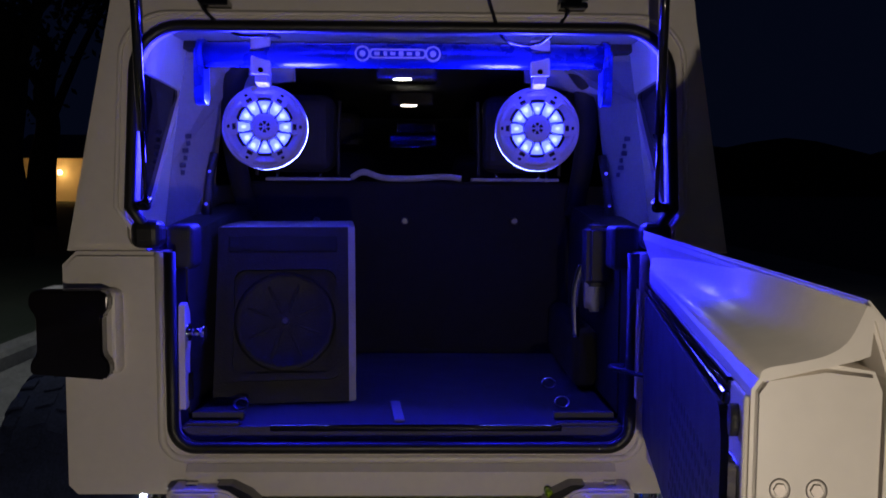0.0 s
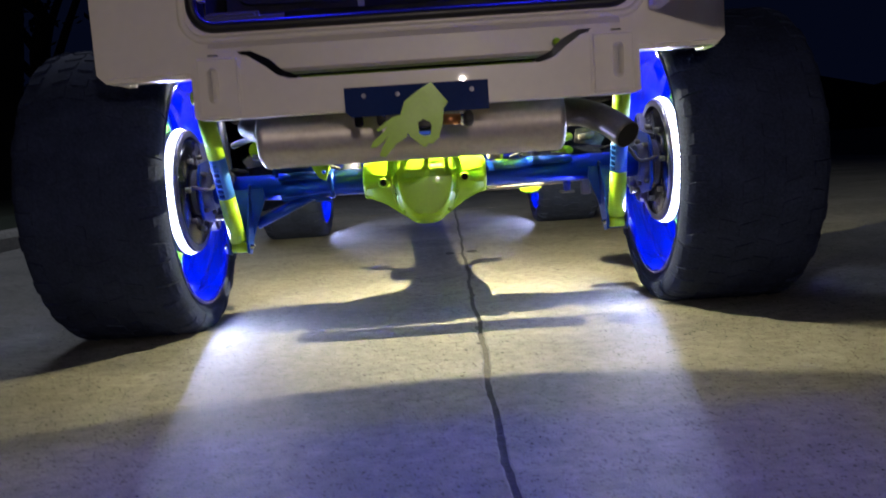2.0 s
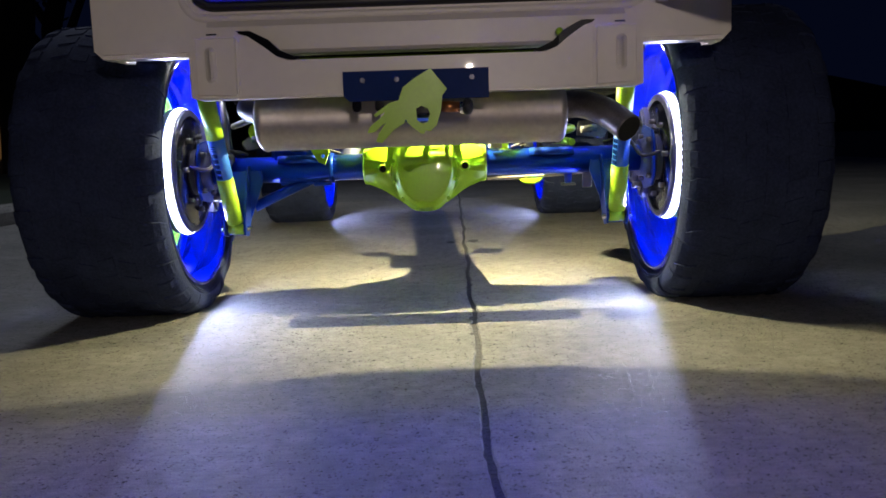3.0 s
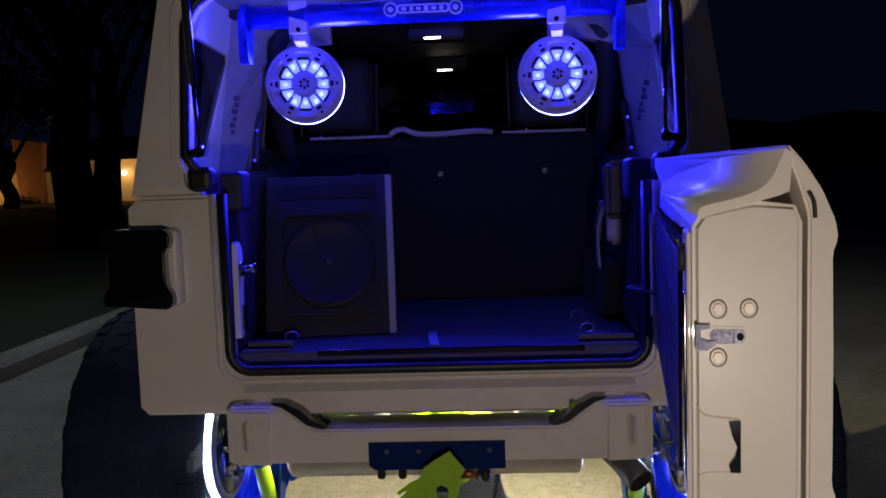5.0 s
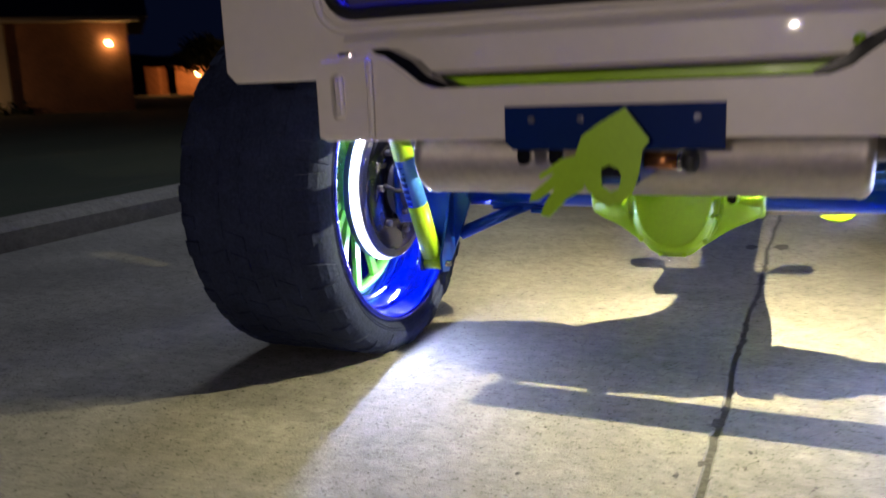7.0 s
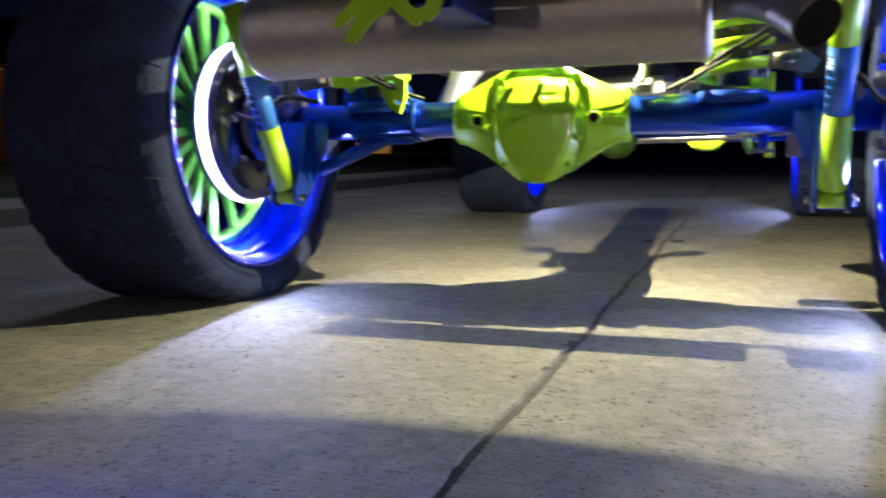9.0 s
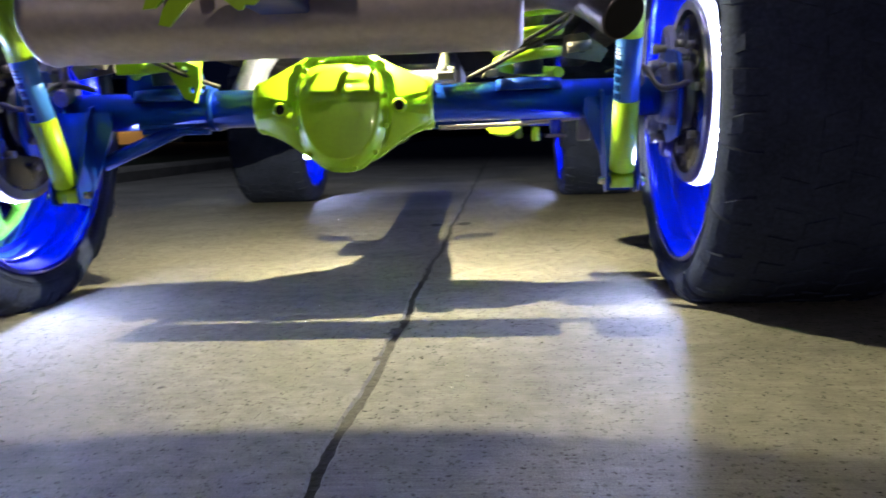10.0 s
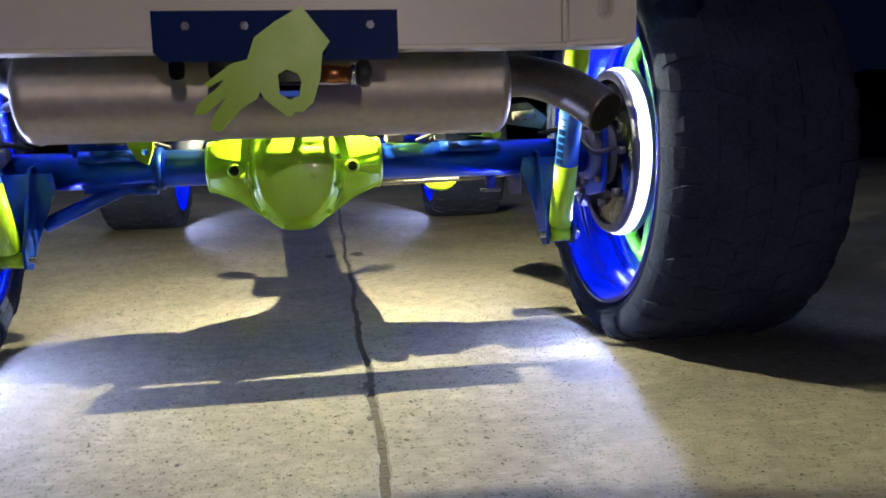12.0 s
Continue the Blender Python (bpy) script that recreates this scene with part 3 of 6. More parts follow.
# recessed edge strip and black seal round the glass opening
bm = bmesh.new()
ring = [(-0.55, SH - 0.01), (-0.588, SH + 0.04)] + inner[1:-1] + [(0.588, SH + 0.04), (0.55, SH - 0.01)]
pipe(bm, [(x * 1.0, -0.001 + 0.12 * (z - TT), z) for x, z in ring], 0.013, 10)
part("glass_seal", bm, seal_rubber, hardtop, "black rubber seal of the glass opening")
bm = bmesh.new()
pipe(bm, [(x * 1.055, 0.004 + 0.12 * (z - TT), z + (0.028 if z > 1.6 else 0)) for x, z in ring], 0.006, 8)
part("pressed_edge", bm, paint, hardtop)
for s in (-1, 1):
    # side wall with a window opening
    bm = bmesh.new()
    prism(bm, [(0.075, TT + 0.001), (0.13, 1.80), (3.0, 1.80), (3.0, TT + 0.001)], -0.014, 0.014, "YZ", holes=[QUARTER, rrect(1.0, 2.5, 1.385, 1.68, 0.03)])
    for v in bm.verts:
        v.co.x += s * (hw(v.co.z) - 0.026)
    part("hardtop_side", bm, paint, hardtop)
    bm = bmesh.new()
    prism(bm, QUARTER, -0.004, 0.004, "YZ")
    prism(bm, rrect(0.998, 2.502, 1.383, 1.682, 0.03), -0.004, 0.004, "YZ")
    for v in bm.verts:
        v.co.x += s * (hw(v.co.z) - 0.026)
    part("side_window", bm, glass, hardtop, "black tinted side glass")
    # sport bar leg, padded, and its bright bolt-on tube end
    bm = bmesh.new()
    pipe(bm, curve([(s * 0.52, 0.86, 1.30), (s * 0.525, 0.70, 1.52), (s * 0.50, 0.62, 1.68), (s * 0.47, 0.64, 1.725)]), 0.032, 14)
    part("sport_bar_leg", bm, cabin_black, jeep, "black padded sport bar leg")
    bm = bmesh.new()
    # moulded inner pillar that runs up into a rib under the roof
    front = [(0.668, 1.262), (0.592, 1.262), (0.580, 1.34), (0.566, 1.44), (0.556, 1.53), (0.546, 1.615), (0.530, 1.640), (0.470, 1.660), (0.400, 1.676), (0.330, 1.684), (0.330, 1.754), (0.470, 1.754), (0.612, 1.752), (0.626, 1.66), (0.644, 1.50)]
    prism(bm, [(s * x, z) for x, z in front], 0.0, 0.030)
    bmesh.ops.subdivide_edges(bm, edges=[e for e in bm.edges if e.calc_length() > 0.06], cuts=3)
    for v in bm.verts:
        out = max(0.0, abs(v.co.x) - 0.545)
        v.co.y += 0.615 - 0.055 * min(1, out / 0.03) ** 2 - 0.7 * max(0, out - 0.03)
    bmesh.ops.recalc_face_normals(bm, faces=bm.faces)
    pillar = part("inner_pillar", bm, shell_grey, hardtop, "grey inner pillar trim")
    bm = bmesh.new()
    for k in range(6):
        px = 0.606 + 0.0035 * (5 - k) * (-1 if s > 0 else 1) + 0.003 * (k % 2)
        py = 0.560 - 0.7 * (px - 0.575) - 0.004
        w = 0.008 if k % 2 else 0.005
        box(bm, s * px - w, s * px + w, py - 0.004, py + 0.006, 1.415 + 0.020 * k, 1.428 + 0.020 * k, 0.002)
    part("sticker", bm, decal_dark, pillar, "dark sticker on the pillar")
    # slim grab handle with two bolts
    bm = bmesh.new()
    pipe(bm, curve([(s * 0.568, 0.555, 1.285), (s * 0.563, 0.545, 1.34), (s * 0.555, 0.548, 1.41), (s * 0.546, 0.565, 1.475)]), 0.0125, 10)
    strap = part("grab_handle", bm, black, jeep, "slim black grab handle")
    for x, y, z in ((0.563, 0.536, 1.335), (0.553, 0.540, 1.425)):
        bm = bmesh.new()
        cyl(bm, (s * x, y, z), (s * x, y - 0.006, z), 0.005, n=10)
        part("handle_bolt", bm, chrome, strap)
    # gas strut of the lifted glass
    bm = bmesh.new()
    cyl(bm, (s * 0.548, -0.005, 1.345), (s * 0.537, -0.055, 1.50), 0.005, n=10)
    cyl(bm, (s * 0.537, -0.055, 1.50), (s * 0.508, -0.19, 2.02), 0.010, n=12)
    strut = part("gas_strut", bm, gloss_black, jeep, "black gas strut")
    bm = bmesh.new()
    cyl(bm, (s * 0.575, 0.015, 1.345), (s * 0.545, -0.012, 1.345), 0.011, n=12)
    cyl(bm, (s * 0.550, -0.016, 1.345), (s * 0.546, 0.0, 1.358), 0.010, n=12)
    part("ball_stud", bm, gloss_black, strut)
    # hinge of the glass
    bm = bmesh.new()
    hx = -0.405 if s < 0 else 0.367
    box(bm, hx - 0.03, hx + 0.03, 0.02, 0.066, 1.772, 1.785, 0.003)
    box(bm, hx - 0.020, hx + 0.020, 0.03, 0.062, 1.783, 1.84, 0.006)
    cyl(bm, (hx - 0.032, 0.038, 1.80), (hx + 0.032, 0.038, 1.80), 0.009, n=12)
    part("glass_hinge", bm, gloss_black, hardtop, "black glass hinge")
    # black shoulder cap beside the opening
    bm = bmesh.new()
    box(bm, min(s * 0.520, s * 0.586), max(s * 0.520, s * 0.586), -0.010, 0.05, 1.252, 1.312, 0.018, seg=3)
    part("shoulder_cap", bm, seal_rubber, hardtop, "black rubber shoulder block")
    bm = bmesh.new()
    box(bm, min(s * 0.47, s * 0.53), max(s * 0.47, s * 0.53), 0.061, 0.145, 1.20, 1.30, 0.012, seg=3)
    part("belt_rail", bm, black, hardtop)
bm = bmesh.new()
box(bm, -0.62, 0.62, 0.13, 0.50, 1.775, 1.80, 0.004)
part("roof_rear", bm, shell_grey, hardtop)
bm = bmesh.new()
box(bm, -0.64, 0.64, 0.128, 3.0, 1.802, 1.84, 0.01)
part("roof", bm, paint, hardtop)
bm = bmesh.new()
box(bm, -0.62, 0.62, 0.505, 2.9, 1.755, 1.795, 0.006)
part("headliner", bm, cabin_black, hardtop, "black headliner")
bm = bmesh.new()
prism(bm, [(2.75, 0.75), (3.0, 0.75), (3.0, 1.80), (2.75, 1.28)], -0.68, 0.68, "YZ")
part("windscreen_and_dash", bm, cabin_black, jeep, "dark dashboard and windscreen")
bm = bmesh.new()
box(bm, -0.10, 0.10, 2.3, 2.34, 1.63, 1.70, 0.015)
part("mirror", bm, gloss_black, jeep, "black interior mirror")
# cables hanging from the glass hinges
for pts in ([(-0.46, 0.03, 1.84), (-0.43, 0.05, 1.765), (-0.37, 0.08, 1.722), (-0.31, 0.12, 1.728), (-0.30, 0.22, 1.74)],
            [(0.17, 0.0, 1.84), (0.19, 0.03, 1.77), (0.225, 0.08, 1.715), (0.30, 0.14, 1.715), (0.335, 0.08, 1.735), (0.37, 0.05, 1.785), (0.42, 0.04, 1.84)]):
    bm = bmesh.new()
    pipe(bm, curve(pts), 0.0042, 8)
    part("cable", bm, gloss_black, hardtop, "thin black cable")
# ceiling lamps
for yy, w in ((0.70, 0.026), (1.53, 0.03)):
    bm = bmesh.new()
    box(bm, -0.10, 0.08, yy - 0.03, yy + 0.03, 1.690, 1.757, 0.01)
    bar = part("dome_lamp", bm, gloss_black, hardtop, "slim dome lamp")
    bm = bmesh.new()
    box(bm, -0.022 - w, -0.022 + w, yy - 0.034, yy - 0.0305, 1.695, 1.7005, 0.0015)
    part("lamp_lens", bm, dome_white, bar, "lit dome lamp lens")

# cross tube under the roof with its clamps' ends
bm = bmesh.new()
cyl(bm, (-0.50, 0.27, 1.705), (0.49, 0.27, 1.705), 0.030, n=32)
tube = part("cross_tube", bm, bar_blue, jeep, "blue cross tube under the roof")
for s, xx in ((-1, -0.50), (1, 0.49)):
    bm = bmesh.new()
    cyl(bm, (xx - s * 0.012, 0.27, 1.705), (xx + s * 0.004, 0.27, 1.705), 0.038, n=28)
    prism(bm, rrect(0.245, 0.30, 1.585, 1.72, 0.02), xx - 0.012, xx + 0.012, "YZ")
    part("tube_bracket", bm, bar_blue, tube, "blue end bracket")
bm = bmesh.new()
for u in (-0.105, 0.065):
    prism(bm, arc(u, 1.706, 0.019, 0, 345, 23), 0.2385, 0.2415, holes=[arc(u, 1.706, 0.0145, 0, 345, 23)])
    prism(bm, arc(u, 1.706, 0.0075, 0, 330, 11), 0.2385, 0.2415)
prism(bm, rrect(-0.088, 0.048, 1.6945, 1.7175, 0.008, 4), 0.2375, 0.2405, holes=[rrect(-0.084, 0.044, 1.6985, 1.7135, 0.006, 4)])
for u, w, h in ((-0.070, 0.013, 0.009), (-0.050, 0.009, 0.012), (-0.032, 0.013, 0.008), (-0.012, 0.012, 0.012), (0.008, 0.013, 0.008), (0.028, 0.011, 0.011)):
    prism(bm, rrect(u - w / 2, u + w / 2, 1.706 - h / 2, 1.706 + h / 2, h * 0.3, 3), 0.2375, 0.2405)
part("logo_plate", bm, decal_grey, tube, "pale cut emblem")

# ---- tailgate, swung open ----
HINGE = Matrix.Translation((0.528, -0.03, 0)) @ pose(0, 0, 0, 0, 0, 80)


def taper(bm):
    """The gate is thin at its hinges and deep at its latch edge."""
    for v in bm.verts:
        w = min(1, max(0, -v.co.x / 1.06))
        if v.co.z < 0.95:
            v.co.z += 0.045 * w * min(1, (0.95 - v.co.z) / 0.08)
        if v.co.z > 1.15 and v.co.y > -0.126:
            v.co.z += 0.017 * w * min(1, (v.co.z - 1.15) / 0.03) * min(1, (v.co.y + 0.126) / 0.02)
        v.co.y *= 0.86
        v.co.y += 0.112 * (1 - w) * min(1, max(0, -v.co.y / 0.118))


bm = bmesh.new()
prism(bm, [(-0.118, 0.835), (-0.010, 0.835), (0.0, 0.848), (0.0, 1.196), (-0.012, 1.212), (-0.070, 1.222), (-0.120, 1.228), (-0.128, 1.215), (-0.128, 0.845)], -1.065, -0.02, "YZ")
bmesh.ops.bevel(bm, geom=[e for e in bm.edges if e.verts[0].co.x < -1.06 and e.verts[1].co.x < -1.06], offset=0.007, segments=3, affect="EDGES")
taper(bm)
gate = part("tailgate", bm, paint, jeep, "white tailgate, swung wide open")
gate.matrix_world = HINGE


def gpart(name, bm, mat, label="", parent=None, tapered=True):
    if tapered:
        taper(bm)
    return part(name, bm, mat, parent or gate, label)


def skin_taper(bm):
    """As taper(), for the outer skin, which keeps its height."""
    for v in bm.verts:
        w = min(1, max(0, -v.co.x / 1.06))
        v.co.y += 0.112 * (1 - w) * min(1, max(0, -v.co.y / 0.101))


# outer skin: leans in to a folded top flange, with a pressed waist
bm = bmesh.new()
o = [(-0.118, 0.790), (-0.118, 1.222), (-0.110, 1.250), (-0.100, 1.280), (-0.093, 1.2935), (-0.098, 1.2970), (-0.115, 1.276), (-0.132, 1.248), (-0.145, 1.216), (-0.1480, 1.196), (-0.1440, 1.188), (-0.1425, 1.180), (-0.1440, 1.080), (-0.1440, 0.945), (-0.1430, 0.935), (-0.1480, 0.918), (-0.1480, 0.790)]
prism(bm, o, -1.052, 0.02, "YZ")
bmesh.ops.bevel(bm, geom=[e for e in bm.edges if e.calc_length() > 0.5] + [e for e in bm.edges if e.verts[0].co.x < -1.05 and e.verts[1].co.x < -1.05], offset=0.003, segments=2, affect="EDGES")
skin_taper(bm)
gpart("outer_skin", bm, paint, tapered=False)
bm = bmesh.new()
pipe(bm, curve([(-1.0525, -0.1175, 1.247), (-1.053, -0.1225, 1.236), (-1.053, -0.1240, 1.219)]), 0.0024, 6)
skin_taper(bm)
gpart("skin_seam", bm, black, "dark hem seam", tapered=False)
# hollow sill from the inner shell up to the flange
bm = bmesh.new()
inner = curve([(-0.006, 1.2065, 0), (-0.012, 1.2165, 0), (-0.045, 1.2235, 0), (-0.072, 1.2310, 0), (-0.090, 1.2430, 0), (-0.101, 1.2620, 0), (-0.1075, 1.2765, 0)], 18)
prism(bm, [(p.x, p.y) for p in inner] + [(-0.115, 1.2765), (-0.112, 1.236), (-0.100, 1.2265), (-0.012, 1.205)], -1.0655, -0.01, "YZ")
for f in bm.faces:
    f.smooth = len(f.verts) == 4
gpart("upper_sill", bm, paint)
# black inner trim panel with ribs
bm = bmesh.new()
prism(bm, rrect(-0.975, -0.05, 0.870, 1.165, 0.03), 0.001, 0.012)
panel = gpart("inner_panel", bm, panel_black, "black perforated inner panel")
for k in range(2):
    bm = bmesh.new()
    box(bm, -0.985, -0.05, 0.001, 0.014 - 0.003 * k, 1.169 + 0.013 * k, 1.178 + 0.013 * k, 0.003)
    gpart("panel_rib", bm, gloss_black)
# flat dark discs drawn in place of open perforations
for i in range(13):
    for j in range(8):
        bm = bmesh.new()
        u, w = -0.93 + 0.030 * i + 0.015 * (j % 2), 0.91 + 0.026 * j
        cyl(bm, (u, 0.0122, w), (u, 0.0125, w), 0.010, n=6)
        gpart("grille_cell", bm, hole_black, parent=panel)
# latch edge: dark weather strip, bolts, latch, lower bump stop
bm = bmesh.new()
box(bm, -1.058, -0.992, 0.0005, 0.007, 0.86, 1.190, 0.003)
gpart("edge_frame", bm, paint)
bm = bmesh.new()
box(bm, -1.050, -1.008, 0.0065, 0.010, 0.90, 1.14, 0.0015)
gpart("edge_strip", bm, gloss_black, "dark strip beside the latch edge")
bm = bmesh.new()
cyl(bm, (-1.034, 0.006, 1.168), (-1.034, 0.016, 1.168), 0.010, n=14)
gpart("rubber_stop", bm, black)
for d, z in ((-0.030, 1.125), (-0.066, 1.126), (-0.030, 1.073)):
    bm = bmesh.new()
    lathe(bm, [(-1.0645, 0.0110), (-1.0660, 0.0105), (-1.0660, 0.0082)], 20, "X", (0, d, z))
    cyl(bm, (-1.0650, d, z), (-1.0675, d, z), 0.0068, 0.0062, n=6)
    gpart("latch_bolt", bm, steel, "steel latch bolt")
bm = bmesh.new()
prism(bm, rrect(-0.0635, -0.006, 1.0855, 1.1065, 0.009), -1.0662, -1.0645, "YZ")
latch = gpart("latch_plate", bm, paint, "white pressed latch surround")
bm = bmesh.new()
prism(bm, rrect(-0.0615, -0.020, 1.0880, 1.1035, 0.0065), -1.0672, -1.0656, "YZ")
gpart("latch_slot", bm, iron, "dark steel latch lever", parent=latch)
bm = bmesh.new()
cyl(bm, (-1.0670, -0.0555, 1.0958), (-1.0682, -0.0555, 1.0958), 0.0042, n=14)
gpart("latch_pivot", bm, hole_black, parent=latch)
bm = bmesh.new()
prism(bm, [(-0.003, 1.081), (-0.016, 1.081), (-0.027, 1.087), (-0.027, 1.092), (-0.018, 1.091), (-0.009, 1.094), (-0.009, 1.103), (-0.020, 1.105), (-0.020, 1.109), (-0.003, 1.109)], -1.0705, -1.0645, "YZ")
gpart("latch_claw", bm, iron, parent=latch)
bm = bmesh.new()
pipe(bm, curve([(-1.0648, -0.006, 1.020), (-1.0648, -0.014, 1.010), (-1.0648, -0.038, 1.007), (-1.0648, -0.054, 1.006)]), 0.0016, 6)
gpart("pressed_crease", bm, paint)
bm = bmesh.new()
pipe(bm, curve([(-1.0648, -0.006, 0.930), (-1.0648, -0.016, 0.941), (-1.0648, -0.038, 0.944), (-1.0648, -0.054, 0.945)]), 0.0016, 6)
gpart("pressed_crease", bm, paint)
bm = bmesh.new()
prism(bm, [(-0.056, 0.946), (-0.044, 0.946), (-0.042, 0.956), (-0.049, 0.966), (-0.052, 0.976), (-0.046, 0.988), (-0.042, 1.003), (-0.056, 1.005)], -1.0690, -1.0645, "YZ")
gpart("bump_stop", bm, gloss_black, "black rubber bump stop")
bm = bmesh.new()
prism(bm, rrect(-0.90, -0.24, 0.945, 1.190, 0.04), -0.192, -0.150)
bmesh.ops.bevel(bm, geom=[e for e in bm.edges], offset=0.008, segments=2, affect="EDGES")
gpart("carrier_cover", bm, paint, "white spare wheel carrier cover")
# hinge straps on the body
for z in (0.90, 1.16):
    bm = bmesh.new()
    cyl(bm, (0.548, -0.028, z - 0.03), (0.548, -0.028, z + 0.03), 0.011, n=16)
    box(bm, 0.548, 0.60, -0.03, -0.002, z - 0.02, z + 0.02, 0.006)
    part("gate_hinge", bm, paint, jeep, "white tailgate hinge")
bm = bmesh.new()
box(bm, 0.506, 0.512, -0.03, 0.05, 0.93, 1.17, 0.002)
part("check_strap_plate", bm, paint, jeep)
bm = bmesh.new()
pipe(bm, curve([(0.50, 0.06, 0.985), (0.46, 0.02, 0.99), (0.505, -0.02, 0.985), (0.545, -0.08, 0.985)]), 0.006, 8)
part("check_strap", bm, black, jeep, "black door check strap")

# ---- rear bumper ----
bm = bmesh.new()
zt, zn, zb = 0.742, 0.684, 0.603
outl = [(-0.500, zb + 0.006), (-0.485, zb), (0.485, zb), (0.500, zb + 0.006), (0.500, zt - 0.012), (0.490, zt), (0.385, zt)] + \
       [(0.370, zt - 0.004), (0.335, zt - 0.028), (0.310, zn + 0.010), (0.285, zn), (-0.285, zn), (-0.310, zn + 0.010), (-0.335, zt - 0.028), (-0.370, zt - 0.004)] + \
       [(-0.385, zt), (-0.490, zt), (-0.500, zt - 0.012)]
prism(bm, outl, -0.068, -0.008)
bmesh.ops.bevel(bm, geom=[e for e in bm.edges if abs(e.verts[0].co.y + 0.068) < 1e-4 and abs(e.verts[1].co.y + 0.068) < 1e-4], offset=0.005, segments=2, affect="EDGES")
bumper = part("rear_bumper", bm, paint, jeep, "white plate steel bumper")
for s in (-1, 1):
    bm = bmesh.new()
    prism(bm, [(s * 0.385, zt - 0.001), (s * 0.370, zt - 0.005), (s * 0.335, zt - 0.029), (s * 0.310, zn + 0.009), (s * 0.270, zn - 0.001), (s * 0.262, zn + 0.005), (s * 0.300, zn + 0.022), (s * 0.325, zt - 0.012), (s * 0.365, zt + 0.008), (s * 0.395, zt + 0.008)], -0.060, -0.01)
    part("step_pad", bm, gloss_black, bumper, "black step pad in the notch")
    bm = bmesh.new()
    prism(bm, [(s * 0.388, zb - 0.001), (s * 0.486, zb + 0.004), (s * 0.486, zt - 0.003), (s * 0.388, zt - 0.003)], -0.084, -0.066)
    bmesh.ops.bevel(bm, geom=list(bm.edges), offset=0.007, segments=3, affect="EDGES")
    wing = part("bumper_wing", bm, paint, bumper)
    bm = bmesh.new()
    prism(bm, rrect(s * 0.447 - 0.0115, s * 0.447 + 0.0115, 0.637, 0.714, 0.0112, 6), -0.102, -0.083)
    bmesh.ops.bevel(bm, geom=[e for e in bm.edges if e.verts[0].co.y < -0.1 and e.verts[1].co.y < -0.1], offset=0.007, segments=3, affect="EDGES")
    for v in bm.verts:
        v.co.y += 0.010 * abs((v.co.z - 0.680) / 0.04) if v.co.y < -0.09 else 0
    for f in bm.faces:
        f.smooth = True
    part("fin", bm, paint, wing)
    bm = bmesh.new()
    box(bm, s * 0.452 - 0.012, s * 0.452 + 0.012, -0.050, -0.030, zt - 0.001, zt + 0.006, 0.002)
    part("plate_lamp", bm, chrome, wing, "small chrome plate lamp")
# shelf that closes the slot between the bumper and the tub
bm = bmesh.new()
box(bm, -0.330, 0.330, -0.0075, 0.055, 0.662, 0.682, 0.003)
part("bumper_shelf", bm, paint, bumper)
bm = bmesh.new()
lathe(bm, [(-0.056, 0.001), (-0.055, 0.006), (-0.050, 0.0085), (-0.040, 0.0085), (-0.036, 0.005), (-0.012, 0.005), (-0.012, 0.001)], 14, "Y", (0.318, 0, 0.728))
part("socket_cap", bm, lime, bumper, "small lime socket cap")
bm = bmesh.new()
prism(bm, [(-0.163, 0.653), (0.157, 0.653), (0.157, 0.588), (-0.150, 0.588), (-0.163, 0.600)], -0.078, -0.069)
plate = part("receiver_plate", bm, navy, bumper, "dark blue receiver plate")
for x in (-0.135, -0.085):
    bm = bmesh.new()
    prism(bm, rrect(x - 0.010, x + 0.010, 0.565, 0.592, 0.008, 3), -0.076, -0.066)
    part("chain_hook", bm, gloss_black, plate)
for x in (-0.12, 0.12, -0.045):
    bm = bmesh.new()
    cyl(bm, (x, -0.076, 0.633), (x, -0.083, 0.633), 0.006, n=6)
    part("bolt", bm, iron, plate)
bm = bmesh.new()
prism(bm, rrect(-0.032, 0.045, 0.540, 0.606, 0.006), -0.098, 0.10, "XZ", holes=[rrect(-0.025, 0.038, 0.547, 0.599, 0.005)])
part("receiver_tube", bm, blue_metal, bumper, "blue hitch receiver tube")
bm = bmesh.new()
cyl(bm, (0.046, -0.062, 0.572), (0.093, -0.062, 0.570), 0.0125, n=20)
pin = part("hitch_pin", bm, copper, bumper, "copper hitch pin")
bm = bmesh.new()
cyl(bm, (0.092, -0.062, 0.570), (0.099, -0.062, 0.570), 0.015, n=20)
part("lock_collar", bm, chrome, pin)
bm = bmesh.new()
lathe(bm, [(0.099, 0.004), (0.100, 0.014), (0.106, 0.0185), (0.116, 0.018), (0.121, 0.010), (0.122, 0.001)], 20, "X", (0, -0.062, 0.570))
part("lock_cap", bm, black, pin, "black rubber lock cap")

# ---- exhaust ----
bm = bmesh.new()
rows = lathe(bm, [(-0.405, 0.02), (-0.405, 0.066), (-0.398, 0.074), (-0.388, 0.077), (-0.382, 0.075), (0.335, 0.075), (0.341, 0.077), (0.350, 0.074), (0.357, 0.066), (0.357, 0.02)], 56, "X", (0, 0.185, 0.560))
for v in bm.verts:
    v.co.y = 0.185 + (v.co.y - 0.185) * 1.2
muffler = part("muffler", bm, steel, jeep, "satin steel muffler")
bm = bmesh.new()
pipe(bm, curve([(0.35, 0.185, 0.575), (0.40, 0.160, 0.575), (0.447, 0.090, 0.551), (0.488, 0.030, 0.510)]), 0.034, 24, radii=None)
tip = part("exhaust_tip", bm, dark_steel, muffler, "burnt steel exhaust tip")
bm = bmesh.new()
# dark disc closing the pipe, for the shade of its bore
d = Vector((0.041, -0.060, -0.041)).normalized()
